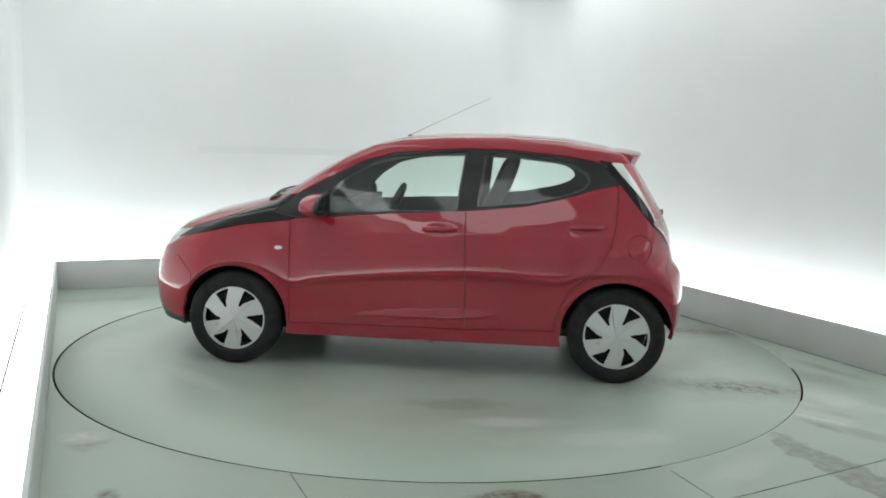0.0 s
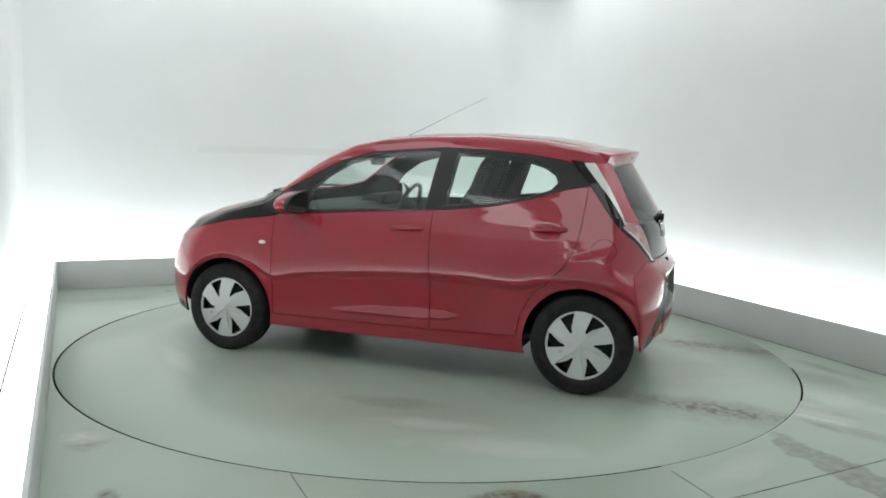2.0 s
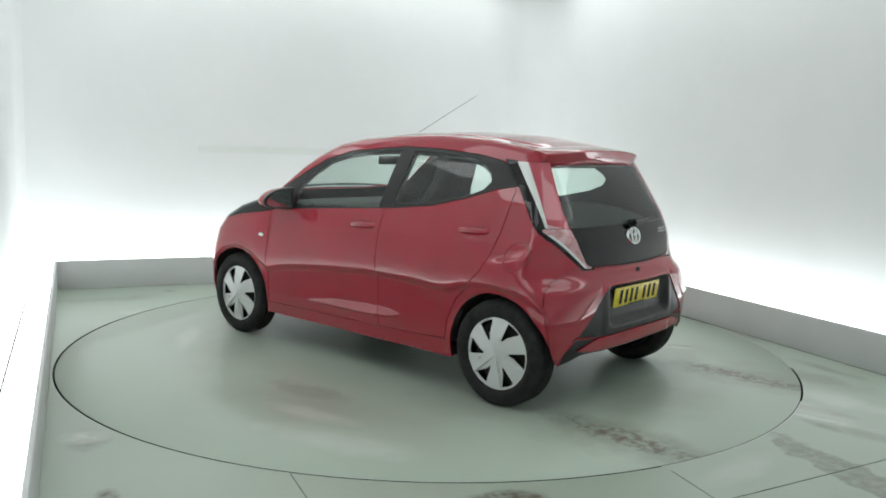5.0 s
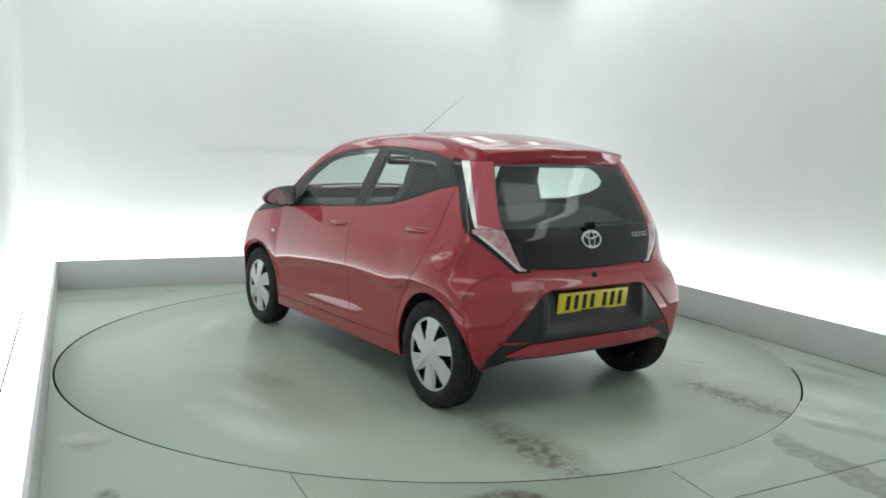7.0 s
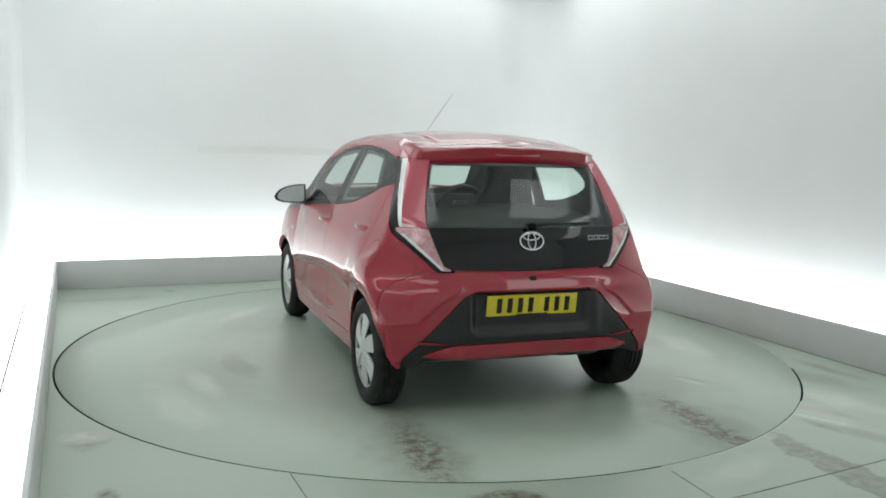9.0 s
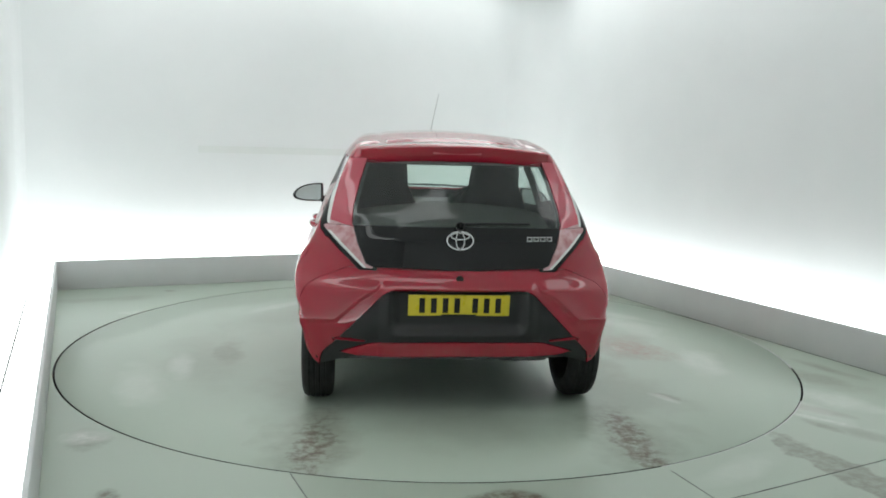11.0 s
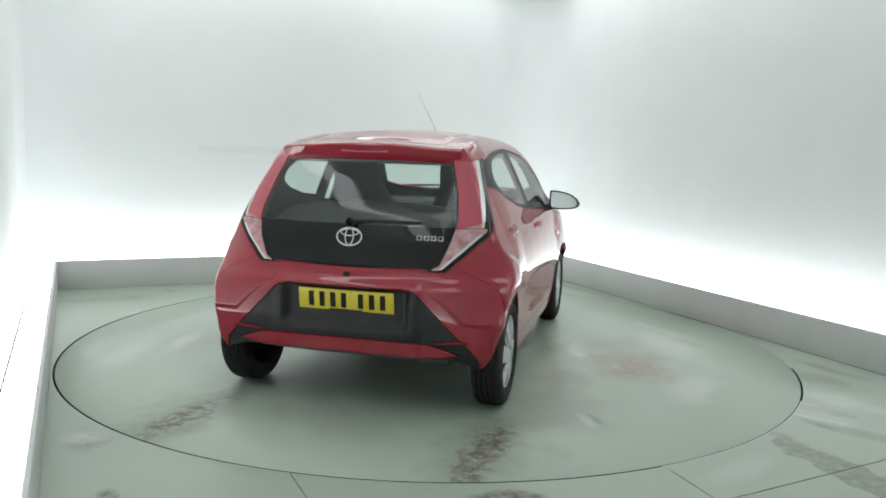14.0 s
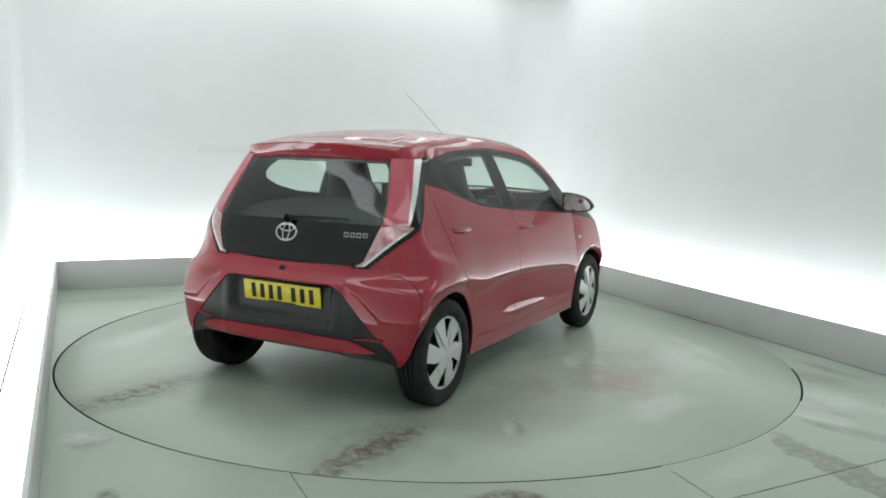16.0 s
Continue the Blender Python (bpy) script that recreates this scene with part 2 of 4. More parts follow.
def build_room():
    build_floor()
    # kerb boards: left, back, right, with a slight bevel
    for name, args in (("kerb_left", (U0 - 0.022, U0, V0, V1)), ("kerb_right", (U1, U1 + 0.022, V0, V1)),
                       ("kerb_back", (U0 - 0.022, U1 + 0.022, V1 + 0.001, V1 + 0.023))):
        setting(name, box(*args, 0.0, KH, 0.004), KERB, "low grey kerb board round the bay")
    setting("kerb_joint", box(U1 - 0.003, U1 - 0.0005, -2.6, V1 - 0.002, 0.0008, 0.004), SEAM, "dark dirty joint at the foot of the kerb")
    # luminous trough covers between kerb and wall, in two strips with a joint
    for name, a in (("light_trough_left", (WU0 + 0.004, U0 - 0.166, V0, WV1 - 0.01)), ("light_trough_inner", (U0 - 0.160, U0 - 0.026, V0, V1)),
                    ("light_trough_right", (U1 + 0.026, WU1 - 0.004, V0, V1)),
                    ("light_trough_back", (U0 - 0.160, WU1 - 0.004, V1 + 0.027, WV1 - 0.01))):
        bx = box(a[0], a[1], a[2], a[3], 0.20, KH - 0.006, 0.002)
        setting(name, bx, LIGHTBOX, "white glowing light trough behind the kerb")
    setting("trough_joint", box(U0 - 0.168, U0 - 0.158, V0, V1 - 1.2, 0.19, KH - 0.004, 0.001), SEAM, "thin dark joint between the trough covers")
    setting("trough_base", box(WU0 + 0.004, WU1 - 0.004, V1 + 0.03, WV1 - 0.004, 0.004, 0.19), WHITE_BOARD, "white base of the light trough")
    setting("trough_base_left", box(WU0 + 0.004, U0 - 0.024, V0, V1 + 0.02, 0.004, 0.19), WHITE_BOARD, "white base of the light trough")
    setting("trough_base_right", box(U1 + 0.024, WU1 - 0.004, V0, V1 + 0.02, 0.004, 0.19), WHITE_BOARD, "white base of the light trough")
    # walls; the far right corner is rounded
    pts = [(WU0, V0 - 0.2), (WU0, WV1 - 0.10)]
    pts += [(WU0 + 0.10 - 0.10 * math.cos(a), WV1 - 0.10 + 0.10 * math.sin(a)) for a in np.linspace(0.2, 1.4, 5)]
    pts += [(WU0 + 0.10, WV1), (WU1 - 0.5, WV1)]
    pts += [(WU1 - 0.5 + 0.5 * math.sin(a), WV1 - 0.5 + 0.5 * math.cos(a)) for a in np.linspace(0.1, 1.47, 12)]
    pts += [(WU1, WV1 - 0.5), (WU1, V0 - 0.2)]
    # the front span is added, unseen behind the camera, to close the bay
    spans = [("wall_left", pts[:7]), ("wall_back", pts[6:9]), ("wall_right", pts[8:]), ("wall_front_unseen", [pts[-1], pts[0]])]
    for name, line in spans:
        bm = bmesh.new()
        quads = []
        outs = []
        for i, (x, y) in enumerate(line):
            a = line[max(0, i - 1)]
            b = line[min(len(line) - 1, i + 1)]
            d = Vector((b[0] - a[0], b[1] - a[1])).normalized()
            o = Vector((x, y)) + Vector((-d.y, d.x)) * 0.12
            quads.append([bm.verts.new((x, y, z)) for z in (0, TOP)] + [bm.verts.new((o.x, o.y, z)) for z in (0, TOP)])
        for p, q in zip(quads, quads[1:]):
            bm.faces.new((p[0], q[0], q[1], p[1]))
            bm.faces.new((q[2], p[2], p[3], q[3]))
            bm.faces.new((p[1], q[1], q[3], p[3]))
            bm.faces.new((q[0], p[0], p[2], q[2]))
        for p in (quads[0], quads[-1]):
            bm.faces.new((p[0], p[1], p[3], p[2]))
        setting(name, bm, WALL, "smooth white painted wall of the photo bay")
    setting("ceiling", box(WU0 - 0.1, WU1 + 0.1, V0 - 0.3, WV1 + 0.1, TOP + 0.002, TOP + 0.1), WALL, "white painted ceiling")
    # faint grey streak on the far wall
    setting("wall_streak", box(-1.15, 0.45, WV1 - 0.003, WV1 - 0.0005, 1.25, 1.32), MARK, "faint grey streak on the white wall")
    # floor seams outside the turntable
    for a, b in (((-0.575, -2.37), (-0.40, -2.75)), ((1.22, -2.52), (2.25, -1.98)), ((1.07, -2.24), (1.18, -2.56)), ((2.25, -1.98), (2.9, -1.6))):
        p, q = Vector((*room_uv(*a), 0)), Vector((*room_uv(*b), 0))
        d = (q - p)
        s = box(0, d.length, -0.0025, 0.0025, -0.01, 0.0015)
        shape(s, Matrix.Translation(p) @ Matrix.Rotation(math.atan2(d.y, d.x), 4, "Z"))
        setting("floor_seam", s, SEAM, "thin dark seam in the painted floor")
    # filled stretches of the ring gap
    for a0, a1 in ((-64.5, -29), (-11, 21)):
        bm = bmesh.new()
        rows = []
        for a in np.radians(np.linspace(a0 - ROOM_TURN, a1 - ROOM_TURN, 24)):
            rows.append([bm.verts.new((r * math.cos(a), r * math.sin(a), z)) for r, z in ((2.4195, -0.002), (2.4275, -0.001), (2.4275, -0.05), (2.4195, -0.05))])
        for p, q in zip(rows, rows[1:]):
            for k in range(4):
                bm.faces.new((p[k], p[(k + 1) % 4], q[(k + 1) % 4], q[k]))
        setting("gap_filler", bm, KERB, "grey filler in the gap round the turntable")


def build_lights():
    for u0, u1, v0, v1 in ((-2.3, 2.25, WV1 - 0.42, WV1 - 0.14), (WU1 - 0.42, WU1 - 0.14, -4.5, 2.68), (WU0 + 0.14, WU0 + 0.42, -4.5, 2.7)):
        fit_ = empty("strip_light", "long glowing white strip light along the ceiling edge", "light", "ceiling strips")
        fit_.matrix_world = ROOM
        part("batten", box(u0 - 0.03, u1 + 0.03, v0 - 0.02, v1 + 0.02, TOP - 0.05, TOP, 0.006), WHITE_BOARD, fit_)
        part("diffuser", box(u0, u1, v0, v1, TOP - 0.10, TOP - 0.052, 0.015, 3), TUBE, fit_, "glowing diffuser")
    # six square panels added out of view as general fill light
    for cu in (-1.3, 1.3):
        for cv in (-3.0, -0.4, 1.9):
            p = empty("fill_panel", "added square glowing fill panel overhead, out of view", "light", "ceiling panels")
            p.matrix_world = ROOM @ pose(cu, cv, TOP)
            part("frame", box(-0.62, 0.62, -0.62, 0.62, -0.03, 0.0, 0.005), WHITE_BOARD, p)
            part("diffuser", box(-0.58, 0.58, -0.58, 0.58, -0.038, -0.031), FILL_GLOW, p, "glowing diffuser")


# ---------------------------------------------------------------- turntable
def build_turntable():
    m = Nodes("turntable_paint")
    rows = [(-1.93, 0.74, 0.60, 0.15, 176, 0.95), (-1.95, 0.74, 0.70, 0.26, 176, 0.44), (-1.95, -0.78, 0.60, 0.15, 174, 1.1), (-1.93, -0.78, 0.70, 0.24, 174, 0.44), (-1.70, -0.74, 0.22, 0.16, 0, 0.6),
            (-1.65, 0.76, 0.28, 0.12, 0, 0.5), (-0.12, -1.44, 0.45, 0.17, -20, 0.30), (-1.30, -1.22, 0.14, 0.06, 40, 0.6),
            (-0.30, 1.37, 0.40, 0.12, 12, 0.4), (0.35, -0.75, 0.5, 0.16, 15, 0.35), (-0.75, -1.0, 0.5, 0.2, 0, 0.3), (-1.75, 0.0, 0.35, 0.5, 0, 0.18),
            (0.15, -1.30, 0.75, 0.34, 8, 0.28), (-1.25, -0.95, 0.65, 0.38, 0, 0.25), (-1.2, 0.85, 0.6, 0.3, 0, 0.2), (-0.4, 1.5, 0.7, 0.28, 8, 0.16), (0.9, 1.1, 0.7, 0.4, -30, 0.14)]
    worn = marks(m, [(0.14, -1.02, 0.24, 0.08, 8, 0.9), (-0.20, -1.30, 0.10, 0.04, 0, 0.6), (-1.32, -1.20, 0.12, 0.04, 30, 0.5), (0.9, -1.7, 0.4, 0.10, 40, 0.4), (-0.6, 1.6, 0.35, 0.08, 10, 0.4), (1.2, 1.2, 0.5, 0.1, -40, 0.35), (-0.55, -1.75, 0.5, 0.16, -12, 0.4), (0.55, -1.65, 0.45, 0.2, 20, 0.35), (-1.0, 1.75, 0.5, 0.15, 20, 0.3)])
    rust = marks(m, [(-0.20, -1.42, 0.36, 0.24, 13, 1.0), (-0.05, -1.30, 0.5, 0.26, 8, 0.25)])
    mat = floor_paint(m, marks(m, rows), worn, rust)
    bm = lathe([(0.02, 0.0), (0.6, 0.0), (1.2, 0.0), (1.8, 0.0), (2.4135, 0.0), (2.416, -0.002), (2.416, -0.06), (0.02, -0.06)], 192, "z")
    table = empty("turntable", "round grey-green painted turntable set flush in the floor", "turntable")
    part("deck", bm, mat, table, "", 40)
    # black band on the deck's side keeps the gap as dark as shade
    part("rim", lathe([(2.4165, -0.0015), (2.418, -0.003), (2.418, -0.055), (2.4165, -0.056)], 192, "z"), GAP_SHADE, table, "blackened side of the deck, shade put into its colour")
    part("pivot", lathe([(0.001, 0.0), (0.02, 0.0), (0.02, -0.11), (0.001, -0.11)], 24, "z"), SEAM, table)
    return table


# ---------------------------------------------------------------- the car's skin
# Car space: x forward, y to its left, z up, from the middle of the wheelbase on the ground.
TOP_LINE = [(1.70, 0.17), (1.81, 0.20), (1.865, 0.33), (1.875, 0.48), (1.85, 0.60), (1.79, 0.735), (1.66, 0.845), (1.46, 0.928), (1.24, 0.985),
            (1.06, 1.035), (0.92, 1.105), (0.70, 1.245), (0.54, 1.33), (0.36, 1.406), (0.18, 1.449), (-0.10, 1.473), (-0.47, 1.481), (-0.85, 1.463),
            (-1.08, 1.427), (-1.22, 1.395), (-1.285, 1.325), (-1.355, 1.22), (-1.47, 1.03), (-1.525, 0.90), (-1.545, 0.772), (-1.560, 0.715),
            (-1.607, 0.662), (-1.613, 0.60), (-1.617, 0.48), (-1.610, 0.37), (-1.590, 0.27), (-1.54, 0.21), (0.0, 0.15)]
WIDTH = [(0.0, 0.74), (0.20, 0.770), (0.30, 0.782), (0.36, 0.786), (0.45, 0.786), (0.52, 0.787), (0.57, 0.790), (0.590, 0.797), (0.601, 0.812), (0.607, 0.8165),
         (0.620, 0.8166), (0.64, 0.8163), (0.66, 0.8154), (0.69, 0.8130), (0.72, 0.8095), (0.76, 0.8040), (0.80, 0.7972), (0.86, 0.7840), (0.93, 0.759), (1.00, 0.731), (1.10, 0.692),
         (1.20, 0.648), (1.30, 0.600), (1.38, 0.552), (1.46, 0.48), (1.7, 0.2)]
# the waist crease seen from the side: it dips between the doors and the arches and rides over both wheels
CREASE = [(-1.62, 0.53), (-1.50, 0.555), (-1.40, 0.612), (-1.30, 0.652), (-1.17, 0.668), (-1.05, 0.660), (-0.93, 0.638), (-0.86, 0.612), (-0.81, 0.598), (-0.74, 0.600), (-0.53, 0.620),
          (-0.23, 0.624), (0.17, 0.602), (0.56, 0.566), (0.68, 0.548), (0.76, 0.527), (0.80, 0.522), (0.86, 0.548), (0.96, 0.612), (1.08, 0.645), (1.18, 0.652),
          (1.32, 0.617), (1.42, 0.530), (1.52, 0.46), (1.70, 0.44)]
# the raised wedge low on the doors: x, its lower and its upper edge
DOOR_WEDGE = [(-0.46, 0.392, 0.393), (-0.36, 0.366, 0.410), (-0.215, 0.354, 0.414), (0.137, 0.350, 0.397), (0.30, 0.348, 0.374), (0.468, 0.347, 0.348)]


def polygon_distance(px, py, poly):
    """Signed distance to a closed polygon, negative inside."""
    d = np.full(px.shape, 1e9)
    inside = np.zeros(px.shape, bool)
    for (ax, ay), (bx, by) in zip(poly, poly[1:] + poly[:1]):
        ex, ey = bx - ax, by - ay
        t = np.clip(((px - ax) * ex + (py - ay) * ey) / (ex * ex + ey * ey), 0, 1)
        d = np.minimum(d, np.hypot(px - ax - t * ex, py - ay - t * ey))
        hit = ((ay > py) != (by > py)) & (px < ax + (py - ay) * ex / (ey if ey else 1e-9))
        inside ^= hit
    return np.where(inside, -d, d)


def rounded(poly, n=5):
    """A Catmull-Rom curve through a closed polygon."""
    out = []
    k = len(poly)
    for i in range(k):
        p0, p1, p2, p3 = (np.array(poly[(i + j) % k]) for j in (-1, 0, 1, 2))
        for t in np.linspace(0, 1, n, endpoint=False):
            out.append(tuple(0.5 * (2 * p1 + (p2 - p0) * t + (2 * p0 - 5 * p1 + 4 * p2 - p3) * t * t + (3 * p1 - p0 - 3 * p2 + p3) * t ** 3)))
    return out


GX, GZ, GS = np.arange(-2.2, 2.4, 0.01), np.arange(-0.3, 2.0, 0.01), 0.01


def blur(a, axis, sigma):
    r = int(sigma * 3)
    k = np.exp(-0.5 * (np.arange(-r, r + 1) / sigma) ** 2)
    return np.apply_along_axis(lambda v: np.convolve(np.pad(v, r, mode="edge"), k / k.sum(), "valid"), axis, a)


_gx, _gz = np.meshgrid(GX, GZ, indexing="ij")
PROFILE = blur(blur(polygon_distance(_gx, _gz, TOP_LINE), 0, 1.6), 1, 1.6)
WZ = np.arange(-0.2, 1.9, 0.005)
WY = blur(np.interp(WZ, [p[0] for p in WIDTH], [p[1] for p in WIDTH]), 0, 1.2)
CX = np.arange(-2.2, 2.2, 0.01)
CZ = blur(np.interp(CX, [p[0] for p in CREASE], [p[1] for p in CREASE]), 0, 1.5)


def profile(x, z):
    i = np.clip((x - GX[0]) / GS, 0, len(GX) - 2.001)
    j = np.clip((z - GZ[0]) / GS, 0, len(GZ) - 2.001)
    a, b = i.astype(int), j.astype(int)
    u, v = i - a, j - b
    return (PROFILE[a, b] * (1 - u) * (1 - v) + PROFILE[a + 1, b] * u * (1 - v) + PROFILE[a, b + 1] * (1 - u) * v + PROFILE[a + 1, b + 1] * u * v)


def ease(x, a, b):
    t = np.clip((x - a) / (b - a), 0, 1)
    return t * t * (3 - 2 * t)


def skin(p):
    """The body as an implicit solid, negative inside."""
    x, y, z = p[..., 0], np.abs(p[..., 1]), p[..., 2]
    out = np.maximum(0, y - 0.45)
    low = 1 - ease(z, 0.45, 0.85)
    xf = (0.32 * y * y + 1.65 * out ** 2) * ease(x, 0.2, 1.5)
    xr = ((0.15 - 0.05 * low) * y * y + (1.0 - 0.65 * low) * out ** 2) * ease(-x, 0.6, 1.4)
    f1 = profile(x + xf - xr, z + (0.10 + 0.05 * ease(z, 1.35, 1.45)) * y * y * ease(z, 0.8, 1.3))
    # sunk place for the number plate, and two roof channels
    f1 = f1 + 0.045 * (1 - ease(y, 0.30, 0.36)) * ease(z, 0.43, 0.49) * (1 - ease(z, 0.640, 0.665)) * (x < -1.2)
    f1 = f1 + 0.007 * np.exp(-((y - 0.385) / 0.018) ** 2) * ease(-x, -0.30, -0.1) * (1 - ease(-x, 1.05, 1.15)) * (z > 1.3)
    # the bumper's corners step in below a kinked edge
    kink = np.interp(y, [0.40, 0.42, 0.503, 0.59, 0.626, 0.80], [0.69, 0.66, 0.611, 0.533, 0.50, 0.49])
    f1 = f1 + 0.008 * ease(kink - z, -0.012, 0.016) * ease(y, 0.37, 0.42) * (x < -1.2) * (z < 0.8)
    shift = (np.interp(x, CX, CZ) - 0.607) * ease(z, 0.30, 0.50) * (1 - ease(z, 0.72, 1.00))
    w = np.interp(z - shift, WZ, WY)
    # waist: rear haunch swells, belt rises to the rear, nose narrows
    w = w + 0.022 * np.exp(-((x + 1.22) / 0.34) ** 2 - ((z - 0.66) / 0.12) ** 2)
    w = w - 0.014 * np.exp(-((x + 1.30) / 0.20) ** 2 - ((z - 0.90) / 0.09) ** 2)
    w = w - 0.030 * ease(x, 0.9, 1.7) * ease(z, 0.5, 0.9) - 0.05 * ease(z, 0.95, 1.1) * ease(x, 0.5, 1.1)
    w = w - 0.035 * ease(-x, 0.9, 1.45) * ease(z, 0.85, 1.25)
    w = w - 0.016 * ease(-x, 1.25, 1.55) + 0.020 * ease(-x, 1.0, 1.3) * np.exp(-((z - 0.50) / 0.075) ** 2)
    for cx in (1.17, -1.17):
        d = np.hypot(x - cx, z - 0.285)
        w = w + 0.007 * np.exp(-((d - 0.350) / 0.030) ** 2) * ease(z, 0.36, 0.55)
    wx = [p[0] for p in DOOR_WEDGE]
    zb, zt = np.interp(x, wx, [p[1] for p in DOOR_WEDGE]), np.interp(x, wx, [p[2] for p in DOOR_WEDGE])
    rise = np.maximum(zt - zb, 1e-4)
    w = w + 0.18 * rise * np.clip((zt - z) / rise, 0, 1) * (1 - ease(zb - z, 0.0, 0.010)) * ((x > -0.46) & (x < 0.468))
    # the haunch ends in a shelf below the lamps
    shelf = 0.79 + 0.06 * ease(-x, 1.10, 1.40)
    w = w + 0.016 * ease(-x, 1.0, 1.2) * (0.5 - ease(z - shelf, -0.028, 0.028))
    # sunk bowls behind the handles
    for hx, hz in ((-0.10, 0.885), (-0.96, 0.925)):
        w = w - 0.006 * np.exp(-((x - hx) / 0.075) ** 2 - ((z - hz) / 0.028) ** 2)
    f2 = (y - w) * 0.93
    k = 0.036
    h = np.clip(0.5 + 0.5 * (f1 - f2) / k, 0, 1)
    return f2 + (f1 - f2) * h + k * h * (1 - h)


def make_skin(step=0.0125):
    lo, hi = np.array([-1.85, -0.95, -0.10]), np.array([2.0, 0.95, 1.62])
    clo, chi = np.array([-1.15, -0.22, 0.48]), np.array([1.25, 0.22, 0.72])
    verts, faces = [], []
    count = 0
    for axis, side in ((0, 0), (0, 1), (1, 0), (1, 1), (2, 1)):
        a, b = [i for i in range(3) if i != axis]
        na, nb = [int(round((hi[i] - lo[i]) / step)) for i in (a, b)]
        ga, gb = np.meshgrid(np.linspace(lo[a], hi[a], na + 1), np.linspace(lo[b], hi[b], nb + 1), indexing="ij")
        p = np.zeros((na + 1, nb + 1, 3))
        p[..., a], p[..., b], p[..., axis] = ga, gb, (hi if side else lo)[axis]
        idx = count + np.arange((na + 1) * (nb + 1)).reshape(na + 1, nb + 1)
        q = np.stack([idx[:-1, :-1], idx[1:, :-1], idx[1:, 1:], idx[:-1, 1:]], -1).reshape(-1, 4)
        if (side == 0) != (axis == 1):
            q = q[:, ::-1]
        verts.append(p.reshape(-1, 3))
        faces.append(q)
        count += idx.size
    p, q = np.concatenate(verts), np.concatenate(faces)
    core = np.clip(p, clo, chi)
    near, far = np.zeros(len(p)), np.ones(len(p))
    for _ in range(26):
        mid = (near + far) / 2
        hit = skin(core + (p - core) * mid[:, None]) < 0
        near, far = np.where(hit, mid, near), np.where(hit, far, mid)
    v = core + (p - core) * near[:, None]
    _, first, back = np.unique(np.round(p, 5), axis=0, return_index=True, return_inverse=True)
    v, q = v[first], back.ravel()[q]
    t = np.concatenate([q[:, [0, 1, 2]], q[:, [0, 2, 3]]])
    t = t[(v[t][:, :, 2].max(1) > 0.12)]
    g = np.zeros_like(v)
    for i in range(3):
        d = np.zeros(3)
        d[i] = 0.0045
        g[:, i] = skin(v + d) - skin(v - d)
    g /= np.linalg.norm(g, axis=1, keepdims=True) + 1e-12
    c = v[t]
    fn = np.cross(c[:, 1] - c[:, 0], c[:, 2] - c[:, 0])
    flip = (fn * g[t].mean(1)).sum(1) < 0
    t[flip] = t[flip][:, ::-1]
    return v, g, t


def split(shell, field):
    """Parts a shell where field(v) changes sign: the negative side, the rest."""
    v, g, t = shell
    if not len(t):
        return shell, shell
    f = field(v)
    f = np.where(np.abs(f) < 1e-6, 1e-6, f)
    neg = f[t] < 0
    n = neg.sum(1)
    ins, outs = [t[n == 3]], [t[n == 0]]
    new_v, new_g = [v], [g]
    base = len(v)
    for want in (1, 2):
        c = t[n == want]
        if not len(c):
            continue
        odd = (f[c] < 0) if want == 1 else (f[c] >= 0)
        k = odd.argmax(1)
        r = np.arange(len(c))
        a, b, d = c[r, k], c[r, (k + 1) % 3], c[r, (k + 2) % 3]
        made = []
        for e in (b, d):
            s = f[a] / (f[a] - f[e])
            new_v.append(v[a] + (v[e] - v[a]) * s[:, None])
            new_g.append(g[a] + (g[e] - g[a]) * s[:, None])
            made.append(base + np.arange(len(c)))
            base += len(c)
        p, q = made
        one = np.stack([a, p, q], 1)
        two = np.concatenate([np.stack([p, b, d], 1), np.stack([p, d, q], 1)])
        (ins if want == 1 else outs).append(one)
        (outs if want == 1 else ins).append(two)
    v2, g2 = np.concatenate(new_v), np.concatenate(new_g)
    return (v2, g2, np.concatenate(ins)), (v2, g2, np.concatenate(outs))


def take(shell, field, gap=0.0):
    """A panel and what is left, with an open joint of that width between them."""
    inner, rest = split(shell, lambda v: field(v) + gap / 2)
    if gap:
        _, rest = split(rest, lambda v: field(v) - gap / 2)
    return inner, rest


def compact(shell):
    v, g, t = shell
    key = np.round(v, 6)
    used = np.unique(t)
    _, first, back = np.unique(key[used], axis=0, return_index=True, return_inverse=True)
    remap = np.zeros(len(v), int)
    remap[used] = back.ravel()
    t2 = remap[t]
    t2 = t2[(t2[:, 0] != t2[:, 1]) & (t2[:, 1] != t2[:, 2]) & (t2[:, 0] != t2[:, 2])]
    n = g[used][first]
    return v[used][first], n / (np.linalg.norm(n, axis=1, keepdims=True) + 1e-12), t2


